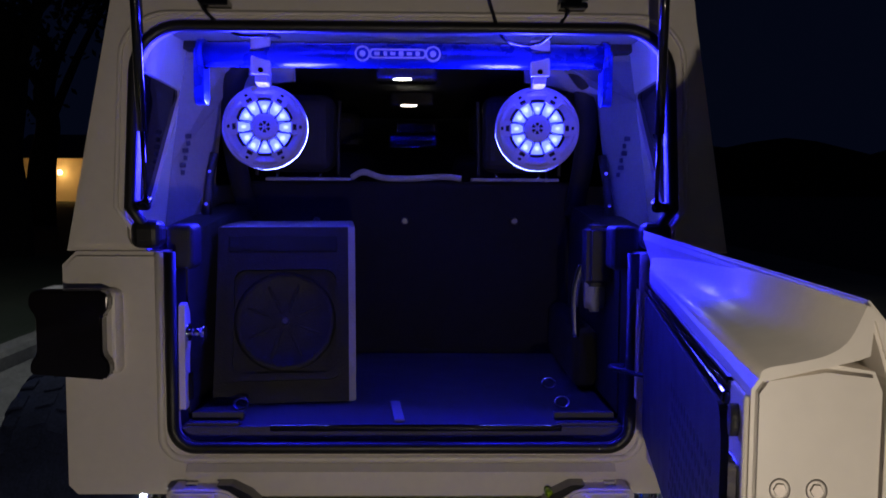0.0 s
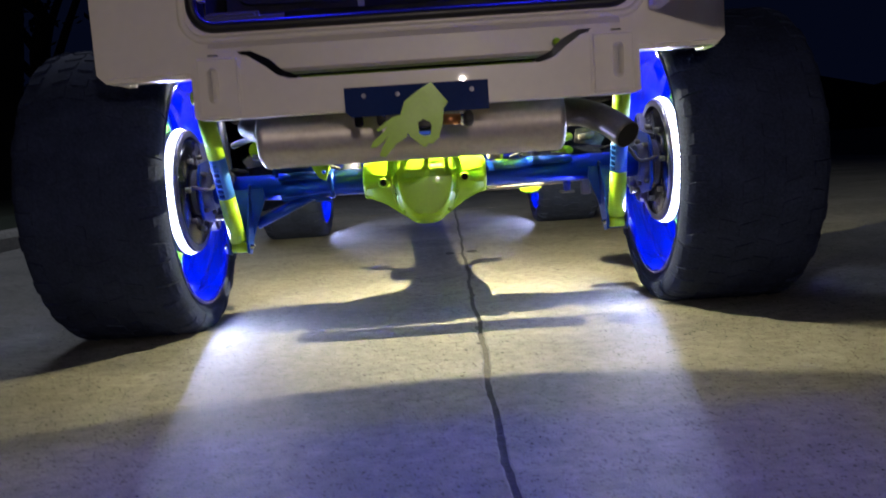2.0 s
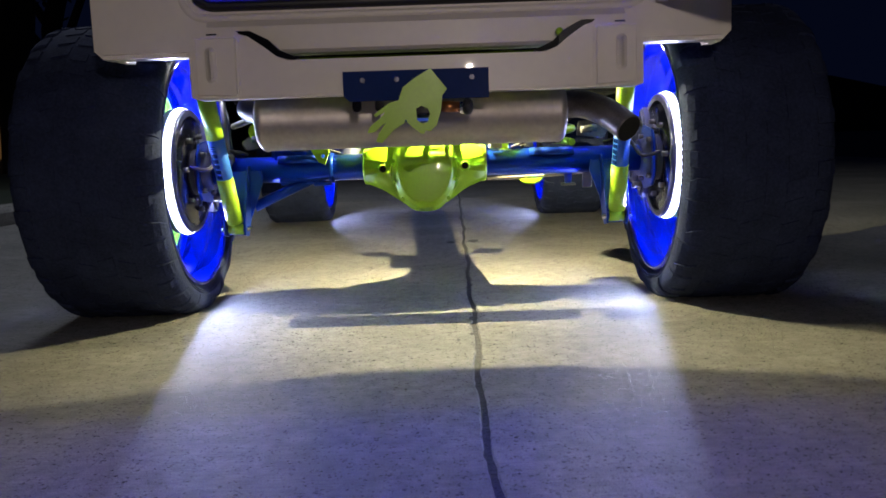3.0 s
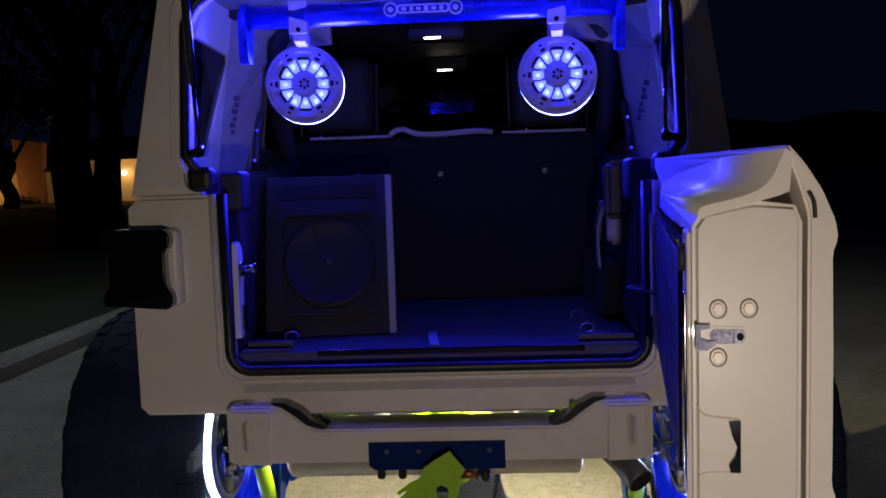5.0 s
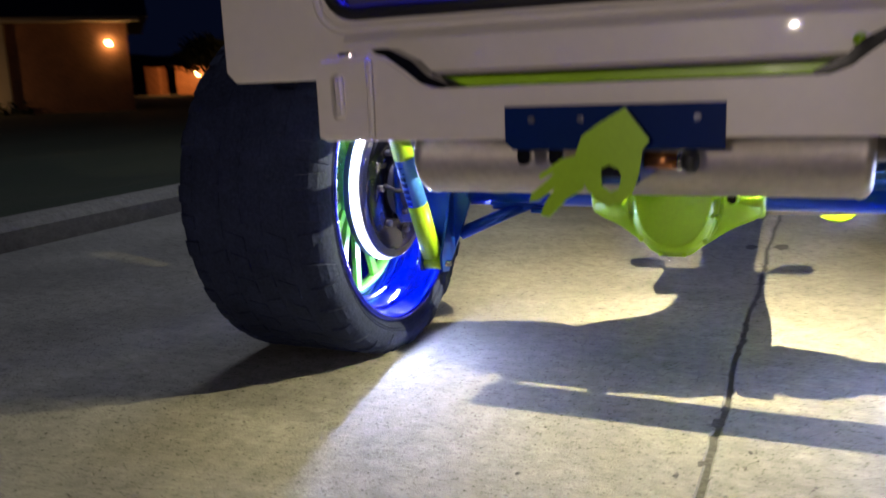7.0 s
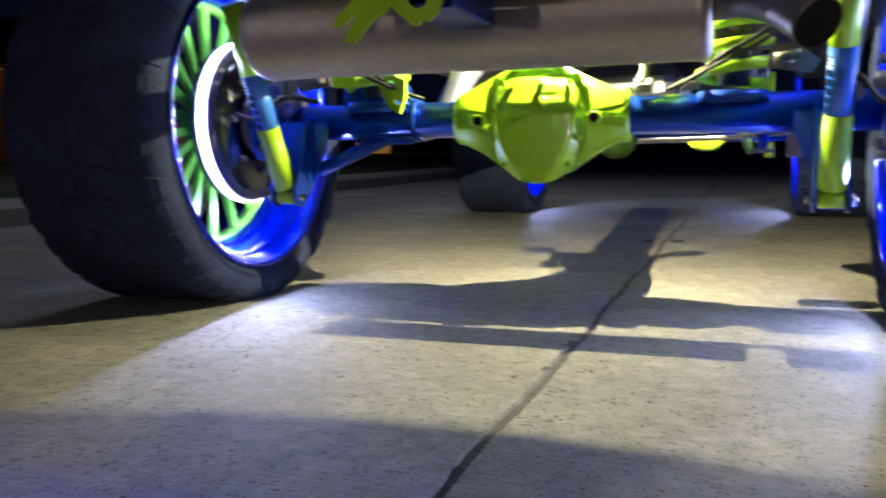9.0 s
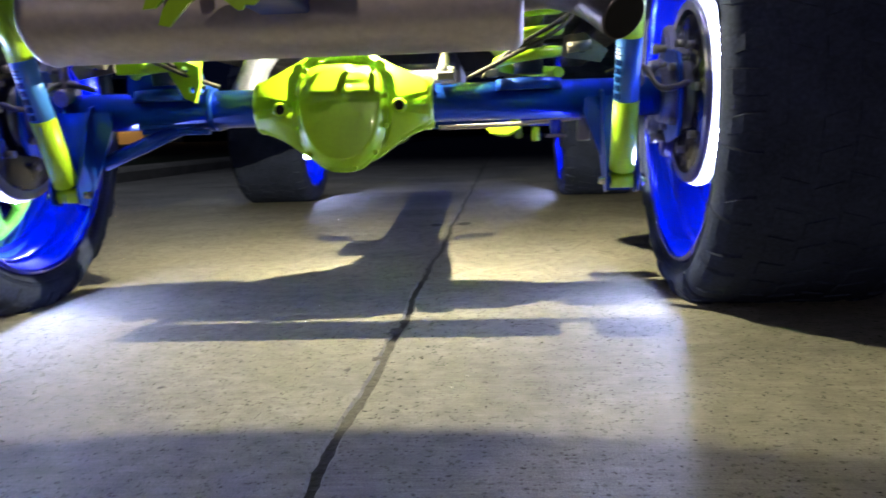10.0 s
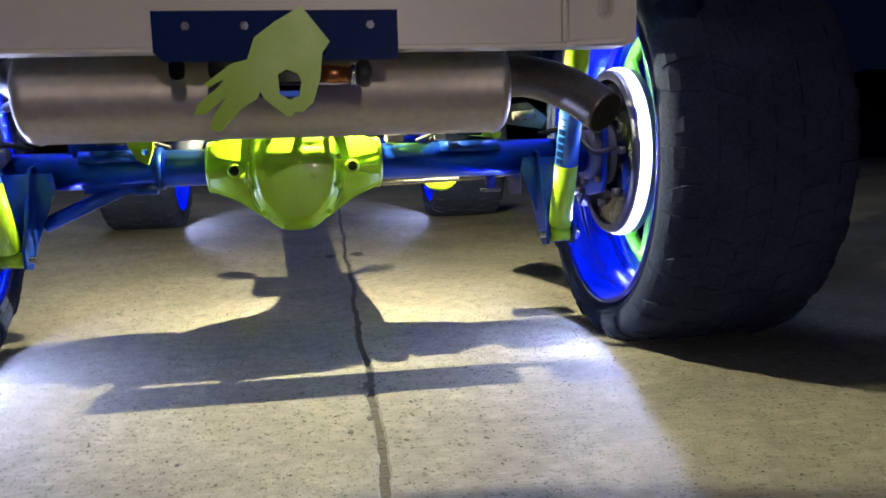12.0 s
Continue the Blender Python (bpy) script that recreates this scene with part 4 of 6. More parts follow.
e = Vector((0.488, 0.030, 0.510))
cyl(bm, e - d * 0.001, e + d * 0.0015, 0.0315, n=24)
part("tip_bore", bm, hole_black, tip, "dark open pipe end")
bm = bmesh.new()
pipe(bm, curve([(-0.40, 0.20, 0.575), (-0.46, 0.30, 0.60), (-0.42, 0.50, 0.64), (-0.30, 0.80, 0.62), (-0.28, 1.6, 0.56), (-0.26, 2.6, 0.54)]), 0.028, 14)
part("exhaust_pipe", bm, dark_steel, muffler)
for x in (-0.33, 0.30):
    bm = bmesh.new()
    pipe(bm, curve([(x, 0.17, 0.63), (x, 0.22, 0.665), (x, 0.30, 0.685)]), 0.006, 8)
    part("hanger", bm, iron, muffler)

# rear-view mirror at the windscreen
bm = bmesh.new()
box(bm, -0.125, 0.095, 1.985, 2.005, 1.556, 1.616, 0.009, seg=3)
mirror = part("rear_view_mirror", bm, gloss_black, jeep, "black rear-view mirror")
bm = bmesh.new()
box(bm, -0.118, 0.018, 1.978, 1.984, 1.5545, 1.5615, 0.002)
part("mirror_rim", bm, chrome, mirror, "bright lower rim")

# ---- rear axle ----
AY, AZ = 0.655, 0.425
DX = -0.004
bm = bmesh.new()
cyl(bm, (-0.66, AY, AZ), (0.66, AY, AZ), 0.040, n=32)
axle = part("rear_axle", bm, blue_metal, jeep, "blue axle tube")
# differential housing: round case, webs out to flat-ended necks
bm = bmesh.new()
lathe(bm, [(0.599, 0.118), (0.601, 0.122), (0.612, 0.122), (0.618, 0.112), (0.68, 0.104), (0.74, 0.092), (0.78, 0.072), (0.82, 0.060), (0.92, 0.050), (0.985, 0.046), (0.985, 0.001)], 40, "Y", (DX, 0, 0.408))
for v in bm.verts:
    if v.co.y < 0.615:
        v.co.x = DX + (v.co.x - DX) * 0.86
    # the pinion neck sits off the middle
    v.co.x += 0.066 * min(1, max(0, (v.co.y - 0.66) / 0.14))
bmesh.ops.recalc_face_normals(bm, faces=bm.faces)
diff = part("differential", bm, lime, axle, "lime green differential housing")
for s in (-1, 1):
    bm = bmesh.new()
    prism(bm, [(DX + s * 0.02, 0.530), (DX + s * 0.055, 0.530), (DX + s * 0.075, 0.522), (DX + s * 0.176, 0.472), (DX + s * 0.186, 0.466), (DX + s * 0.186, 0.385), (DX + s * 0.176, 0.374), (DX + s * 0.125, 0.352), (DX + s * 0.060, 0.306), (DX + s * 0.02, 0.296)], 0.604, 0.700)
    bmesh.ops.bevel(bm, geom=list(bm.edges), offset=0.006, segments=2, affect="EDGES")
    # raised tube boss across the neck
    lathe(bm, [(s * 0.08, 0.045), (s * 0.10, 0.052), (s * 0.172, 0.056), (s * 0.182, 0.056), (s * 0.188, 0.052), (s * 0.190, 0.041)], 32, "X", (DX, AY, 0.424))
    for f in bm.faces:
        f.smooth = True
    bmesh.ops.recalc_face_normals(bm, faces=bm.faces)
    neck = part("housing_neck", bm, lime, diff)
    bm = bmesh.new()
    prism(bm, [(DX + s * 0.092, 0.470), (DX + s * 0.098, 0.506), (DX + s * 0.078, 0.518), (DX + s * 0.072, 0.500)], 0.596, 0.612)
    bmesh.ops.bevel(bm, geom=list(bm.edges), offset=0.003, segments=2, affect="EDGES")
    part("casting_rib", bm, lime, neck)
    bm = bmesh.new()
    box(bm, DX + s * 0.163 - 0.019, DX + s * 0.163 + 0.019, 0.5905, 0.600, 0.4195, 0.4215)
    part("casting_seam", bm, lime, neck)
bm = bmesh.new()
prism(bm, [(DX - 0.070, 0.520), (DX - 0.052, 0.538), (DX - 0.022, 0.533), (DX - 0.016, 0.541), (DX + 0.018, 0.541), (DX + 0.024, 0.533), (DX + 0.052, 0.538), (DX + 0.070, 0.520)], 0.606, 0.660)
bmesh.ops.bevel(bm, geom=list(bm.edges), offset=0.004, segments=2, affect="EDGES")
part("case_bridge", bm, lime, diff)
# arched flange round the cover, standing clear of the case
bm = bmesh.new()
arch = [(-0.116, 0.430), (-0.110, 0.485), (-0.086, 0.507), (-0.052, 0.531), (0.026, 0.531), (0.052, 0.528), (0.086, 0.503), (0.110, 0.482), (0.118, 0.430)]
inner = [(-0.096, 0.430), (-0.091, 0.476), (-0.076, 0.495), (-0.046, 0.516), (0.022, 0.517), (0.048, 0.514), (0.075, 0.492), (0.092, 0.474), (0.098, 0.430)]
prism(bm, [(DX + x, z) for x, z in arch + inner[::-1]], 0.600, 0.613)
bmesh.ops.bevel(bm, geom=list(bm.edges), offset=0.003, segments=2, affect="EDGES")
part("cover_flange", bm, lime, diff)
# cast cover: faceted pan with a domed crown and two ribs
bm = bmesh.new()
half = [(0.0, 0.522), (0.036, 0.520), (0.062, 0.509), (0.082, 0.488), (0.092, 0.455), (0.093, 0.410), (0.086, 0.362), (0.070, 0.326), (0.046, 0.300), (0.020, 0.289)]
pan = half + [(-x, z) for x, z in half[:0:-1]]
pan = [(p.x, p.y) for p in curve([(x, z, 0) for x, z in pan + pan[:1]], 3)[:-1]]
steps = curve([(0.607, 1.04, 1.03), (0.596, 1.03, 1.02), (0.589, 0.975, 0.98), (0.580, 0.93, 0.945), (0.570, 0.85, 0.875), (0.561, 0.72, 0.76), (0.554, 0.53, 0.58), (0.550, 0.28, 0.32), (0.549, 0.03, 0.04)], 6)
rings = []
for y, kx, kz in steps:
    rings.append([bm.verts.new((DX + kx * x, y, 0.412 + kz * (z - 0.412))) for x, z in pan])
for a, b in zip(rings, rings[1:]):
    for i in range(len(pan)):
        bm.faces.new([a[i], a[(i + 1) % len(pan)], b[(i + 1) % len(pan)], b[i]]).smooth = True
bm.faces.new(rings[-1]).smooth = True
for v in bm.verts:
    k = max(0, min(1, (0.588 - v.co.y) / 0.025))
    # sloping brow above a nearly upright crown
    flat = 0.576 + (0.50 if v.co.z > 0.452 else 0.10) * (v.co.z - 0.452)
    if v.co.y < flat:
        v.co.y = flat + 0.15 * (v.co.y - flat)
    for cx, cz, hx, hz, rise in ((-0.022, 0.472, 0.044, 0.036, 0.006), (0.040, 0.452, 0.028, 0.012, 0.005), (0.042, 0.482, 0.030, 0.012, 0.004)):
        near = max(abs(v.co.x - DX - cx) / hx, abs(v.co.z - cz) / hz)
        up = max(0, min(1, (1.15 - near) / 0.35))
        v.co.y -= rise * k * up * up * (3 - 2 * up)
bmesh.ops.recalc_face_normals(bm, faces=bm.faces)
cover = part("differential_cover", bm, lime, diff)
for k in range(12):
    a = radians(15 + 30 * k)
    bm = bmesh.new()
    x, z = DX + 0.098 * math.cos(a), 0.410 + 0.120 * math.sin(a)
    cyl(bm, (x, 0.590, z), (x, 0.580, z), 0.0068, 0.006, n=6)
    part("cover_bolt", bm, lime, diff)
for x, z, r in ((-0.126, 0.418, 0.015), (0.122, 0.420, 0.015)):
    bm = bmesh.new()
    lathe(bm, [(0.600, r), (0.582, r), (0.580, r - 0.003), (0.580, r - 0.005), (0.600, r - 0.006)], 20, "Y", (DX + x, 0, z))
    part("boss_ring", bm, lime, diff)
    # dark plug that stands for the shaded bore
    bm = bmesh.new()
    cyl(bm, (DX + x, 0.602, z), (DX + x, 0.5845, z), r - 0.005, n=16)
    part("boss_bore", bm, hole_black, diff)
bm = bmesh.new()
cyl(bm, (DX + 0.038, 0.585, 0.403), (DX + 0.038, 0.562, 0.403), 0.008, n=6)
part("fill_plug", bm, lime, diff)
bm = bmesh.new()
for s in (-1, 1):
    pipe(bm, [(0.044 + s * 0.092 + 0.017 * math.cos(a), 1.045 + 0.017 * math.sin(a), 0.44) for a in [2 * math.pi * k / 16 for k in range(17)]], 0.0075, 8)
    box(bm, 0.044 + s * 0.030 - 0.032, 0.044 + s * 0.030 + 0.032, 0.90, 1.01, 0.42, 0.45, 0.006)
    cyl(bm, (0.044 + s * 0.05, 1.0, 0.437), (0.044 + s * 0.078, 1.036, 0.44), 0.005, n=8)
part("pinion_yoke", bm, iron, diff, "steel pinion yoke")
bm = bmesh.new()
cyl(bm, (0.056, 0.98, 0.43), (0.02, 2.1, 0.56), 0.036, n=20)
part("drive_shaft", bm, iron, jeep, "dark steel drive shaft")

# springs, dampers, brackets
def coil(bm, x, y, z0, z1, R, r, turns):
    n = int(turns * 22)
    pipe(bm, [(x + R * math.cos(2 * math.pi * turns * i / n), y + R * math.sin(2 * math.pi * turns * i / n), z0 + (z1 - z0) * i / n) for i in range(n + 1)], r, 10)


for s in (-1, 1):
    sx = s * 0.385
    bm = bmesh.new()
    coil(bm, sx, 0.64, 0.479, 0.72, 0.064, 0.0115, 5.6)
    part("coil_spring", bm, lime, axle, "lime coil spring")
    bm = bmesh.new()
    cyl(bm, (sx, 0.64, 0.444), (sx, 0.64, 0.467), 0.072, 0.068, n=28)
    part("spring_perch", bm, blue_metal, axle, "blue spring perch")
    bm = bmesh.new()
    cyl(bm, (sx, 0.64, 0.478), (sx, 0.64, 0.60), 0.030, 0.036, n=18)
    part("bump_stop", bm, black, axle)
    # damper
    b0, t0 = Vector((s * 0.562, 0.535, 0.258)), Vector((s * 0.562, 0.375, 0.690))
    if s < 0:
        b0, t0 = Vector((-0.570, 0.540, 0.255)), Vector((-0.600, 0.375, 0.690))
    bm = bmesh.new()
    u = (t0 - b0)
    cyl(bm, b0 + u * 0.05, b0 + u * 0.36, 0.0245, n=24)
    cyl(bm, b0 - Vector((0.022, 0, 0)), b0 + Vector((0.022, 0, 0)), 0.016, n=18)
    shock = part("damper", bm, lime, axle, "lime damper with blue label")
    bm = bmesh.new()
    cyl(bm, b0 + u * 0.62, b0 + u * 0.94, 0.0245, n=24)
    cyl(bm, t0 - Vector((0.024, 0, 0)), t0 + Vector((0.024, 0, 0)), 0.018, n=18)
    part("damper_sleeve", bm, lime, shock)
    bm = bmesh.new()
    cyl(bm, b0 + u * 0.355, b0 + u * 0.625, 0.0240, n=24)
    part("damper_label", bm, amp_blue, shock, "blue printed damper label")
    bm = bmesh.new()
    fr = frame_of(b0, t0)
    face = -150 if s > 0 else -100
    for k, (z0, z1, w0, w1) in enumerate(((0.37, 0.395, -20, 22), (0.405, 0.43, -20, 22), (0.44, 0.465, -20, 22), (0.475, 0.50, -20, 22), (0.51, 0.535, -20, 22), (0.55, 0.555, -24, 24), (0.565, 0.57, -24, 10), (0.58, 0.585, -24, 20))):
        rowv = [[bm.verts.new(fr @ Vector((0.0244 * math.cos(radians(face + w0 + (w1 - w0) * q / 4)), 0.0244 * math.sin(radians(face + w0 + (w1 - w0) * q / 4)), u.length * zz))) for q in range(5)] for zz in (z0, z1)]
        for q in range(4):
            bm.faces.new([rowv[0][q], rowv[0][q + 1], rowv[1][q + 1], rowv[1][q]])
    part("label_print", bm, navy, shock, "dark bars of print")
    bm = bmesh.new()
    cyl(bm, b0 - Vector((0.045, 0, 0)), b0 + Vector((0.045, 0, 0)), 0.008, n=12)
    cyl(bm, b0 + Vector((s * 0.030, 0, 0)), b0 + Vector((s * 0.042, 0, 0)), 0.014, n=6)
    part("damper_bolt", bm, chrome, shock, "zinc bolt")
    # damper bracket down from the tube
    bm = bmesh.new()
    for dx in (-0.032, 0.026):
        prism(bm, [(AY + 0.02, AZ + 0.03), (AY - 0.06, AZ + 0.01), (0.515, 0.275), (0.520, 0.238), (0.555, 0.232), (AY + 0.03, AZ - 0.06)], b0.x + dx, b0.x + dx + 0.006, "YZ")
    prism(bm, [(b0.x - 0.032, AZ + 0.0), (b0.x + 0.032, AZ + 0.0), (b0.x + 0.032, 0.25), (b0.x + 0.02, 0.235), (b0.x - 0.02, 0.235), (b0.x - 0.032, 0.25)], 0.572, 0.578)
    part("damper_bracket", bm, blue_metal, axle, "blue damper bracket")
    # gusset from the tube down to the damper foot
    bm = bmesh.new()
    prism(bm, [(s * 0.495, AZ - 0.030), (s * 0.545, 0.262), (s * 0.585, 0.250), (s * 0.59, AZ), (s * 0.50, AZ)], 0.600, 0.608)
    part("gusset", bm, blue_metal, axle, "blue gusset plate")
    bm = bmesh.new()
    cyl(bm, (s * 0.30, 0.78, 0.58), (s * 0.34, 1.45, 0.60), 0.022, n=16)
    part("upper_arm", bm, lime, axle, "lime upper control arm")
    # hub, brake disc, caliper
    bm = bmesh.new()
    cyl(bm, (s * 0.655, AY, AZ), (s * 0.70, AY, AZ), 0.055, 0.065, n=28)
    cyl(bm, (s * 0.70, AY, AZ), (s * 0.865, AY, AZ), 0.070, n=28)
    hub = part("axle_hub", bm, iron, axle, "dark axle hub")
    bm = bmesh.new()
    lathe(bm, [(s * 0.715, 0.06), (s * 0.715, 0.160), (s * 0.722, 0.164), (s * 0.736, 0.164), (s * 0.742, 0.160), (s * 0.742, 0.06)], 48, "X", (0, AY, AZ))
    bmesh.ops.recalc_face_normals(bm, faces=bm.faces)
    disc = part("brake_disc", bm, disc_steel, hub, "dark worn brake disc")
    for k in range(7):
        a = radians(20 + 51.4 * k)
        bm = bmesh.new()
        cyl(bm, (s * 0.716, AY + 0.115 * math.cos(a), AZ + 0.115 * math.sin(a)), (s * 0.700, AY + 0.115 * math.cos(a), AZ + 0.115 * math.sin(a)), 0.009, n=6)
        part("disc_bolt", bm, zinc, hub)
    bm = bmesh.new()
    o = [(AY + 0.195 * math.cos(radians(a)), AZ + 0.195 * math.sin(radians(a))) for a in range(-45, 56, 10)] + [(AY + 0.105 * math.cos(radians(a)), AZ + 0.105 * math.sin(radians(a))) for a in range(55, -46, -10)]
    prism(bm, o, s * 0.690, s * 0.765, "YZ")
    bmesh.ops.bevel(bm, geom=list(bm.edges), offset=0.006, segments=2, affect="EDGES")
    caliper = part("brake_caliper", bm, iron, hub, "dark brake caliper")
    # piston housings, slide bolts and bracket of the caliper
    for ang in (-22, 22):
        cy, cz = AY + 0.150 * math.cos(radians(ang)), AZ + 0.150 * math.sin(radians(ang))
        bm = bmesh.new()
        cyl(bm, (s * 0.692, cy, cz), (s * 0.664, cy, cz), 0.030, 0.026, n=24)
        cyl(bm, (s * 0.664, cy, cz), (s * 0.659, cy, cz), 0.015, n=12)
        part("piston_housing", bm, iron, hub, "dark piston housing")
    for ang in (-40, 48):
        cy, cz = AY + 0.140 * math.cos(radians(ang)), AZ + 0.140 * math.sin(radians(ang))
        bm = bmesh.new()
        cyl(bm, (s * 0.692, cy, cz), (s * 0.668, cy, cz), 0.0085, n=12)
        cyl(bm, (s * 0.672, cy, cz), (s * 0.662, cy, cz), 0.0125, n=6)
        part("slide_bolt", bm, zinc, hub, "zinc slide bolt")
    bm = bmesh.new()
    prism(bm, [(AY - 0.075, AZ - 0.055), (AY - 0.050, AZ - 0.085), (AY + 0.055, AZ - 0.100), (AY + 0.095, AZ - 0.040), (AY + 0.095, AZ + 0.040), (AY + 0.055, AZ + 0.100), (AY - 0.050, AZ + 0.085), (AY - 0.075, AZ + 0.055)], s * 0.683, s * 0.692, "YZ")
    bmesh.ops.bevel(bm, geom=list(bm.edges), offset=0.003, segments=1, affect="EDGES")
    part("backing_plate", bm, blue_metal, hub, "blue backing plate")
    for ay, az in ((-0.045, -0.055), (-0.045, 0.055), (0.05, -0.065), (0.05, 0.065)):
        bm = bmesh.new()
        cyl(bm, (s * 0.684, AY + ay, AZ + az), (s * 0.670, AY + ay, AZ + az), 0.009, n=6)
        part("plate_nut", bm, zinc, hub)
    bm = bmesh.new()
    pipe(bm, curve([(s * 0.69, AY - 0.13, AZ + 0.02), (s * 0.64, AY - 0.12, AZ + 0.01), (s * 0.61, AY - 0.05, AZ + 0.06), (s * 0.55, AY, AZ + 0.05)]), 0.006, 8)
    part("brake_hose", bm, black, hub)
    bm = bmesh.new()
    cyl(bm, (s * 0.60, AY - 0.045, 0.46), (s * 0.63, AY + 0.03, 0.74), 0.009, n=12)
    cyl(bm, (s * 0.60, AY - 0.06, 0.455), (s * 0.60, AY - 0.03, 0.465), 0.018, n=14)
    part("sway_bar_link", bm, zinc, axle, "zinc sway bar link")

# left spring tower: blue box bracket with a lime tab and strut
bm = bmesh.new()
prism(bm, [(-0.475, 0.450), (-0.468, 0.600), (-0.345, 0.600), (-0.335, 0.500), (-0.300, 0.470), (-0.285, 0.445), (-0.285, 0.400), (-0.330, 0.378), (-0.46, 0.376)], 0.628, 0.715)
bmesh.ops.bevel(bm, geom=list(bm.edges), offset=0.012, segments=3, affect="EDGES")
tower = part("track_bar_tower", bm, blue_metal, axle, "blue track bar bracket")
bm = bmesh.new()
box(bm, -0.345, -0.295, 0.618, 0.64, 0.372, 0.384, 0.003)
cyl(bm, (-0.30, AY, AZ), (-0.285, AY, AZ), 0.046, n=28)
part("weld_collar", bm, blue_metal, tower)
bm = bmesh.new()
prism(bm, [(-0.362, 0.528), (-0.318, 0.522), (-0.286, 0.508), (-0.288, 0.470), (-0.300, 0.437), (-0.320, 0.446), (-0.345, 0.490)], 0.560, 0.574, holes=[arc(-0.318, 0.503, 0.008, 0, 324, 9), arc(-0.305, 0.463, 0.007, 0, 324, 9)])
part("lime_tab", bm, lime, axle, "lime bracket tab")
bm = bmesh.new()
box(bm, -0.466, -0.404, 0.570, 0.584, 0.499, 0.526, 0.003)
part("lime_tab", bm, lime, axle, "lime bracket tab")
bm = bmesh.new()
cyl(bm, (-0.35, 0.66, 0.395), (-0.53, 0.62, 0.315), 0.016, n=14)
part("brace", bm, blue_metal, axle, "blue brace")
bm = bmesh.new()
cyl(bm, (-0.485, 0.53, 0.540), (0.36, 0.30, 0.700), 0.018, n=18)
cyl(bm, (-0.485, 0.510, 0.540), (-0.485, 0.560, 0.540), 0.026, n=18)
part("track_bar", bm, lime, axle, "lime track bar")
bm = bmesh.new()
pipe(bm, curve([(0.20, 0.64, 0.47), (0.215, 0.65, 0.53), (0.25, 0.69, 0.58), (0.28, 0.76, 0.60)]), 0.008, 8)
part("breather_hose", bm, steel, axle, "grey breather hose")
bm = bmesh.new()
pipe(bm, curve([(-0.12, 1.05, 0.715), (-0.165, 0.95, 0.650), (-0.215, 0.82, 0.56), (-0.245, 0.765, 0.48), (-0.27, 0.76, 0.43), (-0.33, 0.78, 0.41)]), 0.032, 18)
part("heat_pipe", bm, iron, jeep, "dull steel exhaust section")

# sway bar ends, brake lines and zinc brackets beside the springs
for s in (-1, 1):
    bm = bmesh.new()
    pipe(bm, curve([(s * 0.36, 0.47, 0.625), (s * 0.44, 0.46, 0.590), (s * 0.50, 0.50, 0.575), (s * 0.575, 0.60, 0.560)]), 0.0095, 10)
    part("sway_bar_end", bm, steel, axle, "grey sway bar end")
    bm = bmesh.new()
    prism(bm, [(s * 0.445, 0.500), (s * 0.52, 0.488), (s * 0.535, 0.510), (s * 0.49, 0.545), (s * 0.45, 0.540)], 0.520, 0.526, holes=[arc(s * 0.485, 0.515, 0.009, 0, 324, 9)])
    part("zinc_bracket", bm, zinc, axle, "grey zinc bracket")
    for k in range(2):
        bm = bmesh.new()
        pipe(bm, curve([(s * (0.26 + 0.03 * k), 0.60, 0.470), (s * (0.33 + 0.02 * k), 0.555, 0.500 + 0.02 * k), (s * 0.44, 0.55, 0.555 + 0.015 * k), (s * 0.50, 0.60, 0.62)]), 0.0045, 8)
        part("brake_line", bm, black, axle)
    bm = bmesh.new()
    cyl(bm, (s * 0.455, 0.505, 0.515), (s * 0.500, 0.505, 0.520), 0.011, n=6)
    part("link_nut", bm, zinc, axle, "zinc link nut")
bm = bmesh.new()
pipe(bm, curve([(0.17, 0.76, 0.60), (0.195, 0.70, 0.590), (0.212, 0.645, 0.55), (0.213, 0.62, 0.485)]), 0.0085, 10)
part("vent_hose", bm, hose_grey, axle, "grey rubber vent hose")
bm = bmesh.new()
box(bm, 0.195, 0.232, 0.600, 0.630, 0.468, 0.486, 0.003)
for xx in (0.204, 0.226):
    cyl(bm, (xx, 0.615, 0.480), (xx, 0.615, 0.496), 0.0075, n=10)
part("hose_fitting", bm, fitting_white, axle, "white hose fitting")
bm = bmesh.new()
box(bm, 0.297, 0.323, 0.575, 0.600, 0.470, 0.487, 0.004)
part("hose_fitting", bm, fitting_white, axle, "white hose fitting")
# steel line below the tube with its clip, and the arm bracket ahead of it
bm = bmesh.new()
pipe(bm, curve([(0.19, 0.712, 0.372), (0.30, 0.714, 0.374), (0.42, 0.716, 0.379), (0.50, 0.70, 0.386)]), 0.0055, 10)
part("axle_line", bm, steel, axle, "thin steel line below the tube")
bm = bmesh.new()
prism(bm, [(0.290, 0.372), (0.372, 0.374), (0.366, 0.358), (0.340, 0.347), (0.308, 0.352)], 0.735, 0.780)
bmesh.ops.bevel(bm, geom=list(bm.edges), offset=0.005, segments=2, affect="EDGES")
part("arm_bracket", bm, lime, axle, "lime arm bracket")
bm = bmesh.new()
cyl(bm, (0.445, 0.70, 0.382), (0.445, 0.70, 0.352), 0.013, 0.011, n=14)
part("line_union", bm, bar_blue, axle, "blue anodised union")
bm = bmesh.new()
box(bm, 0.425, 0.468, 0.69, 0.73, 0.344, 0.352, 0.002)
box(bm, 0.492, 0.520, 0.70, 0.72, 0.335, 0.388, 0.003)
part("line_clip", bm, zinc, axle, "zinc line clips")

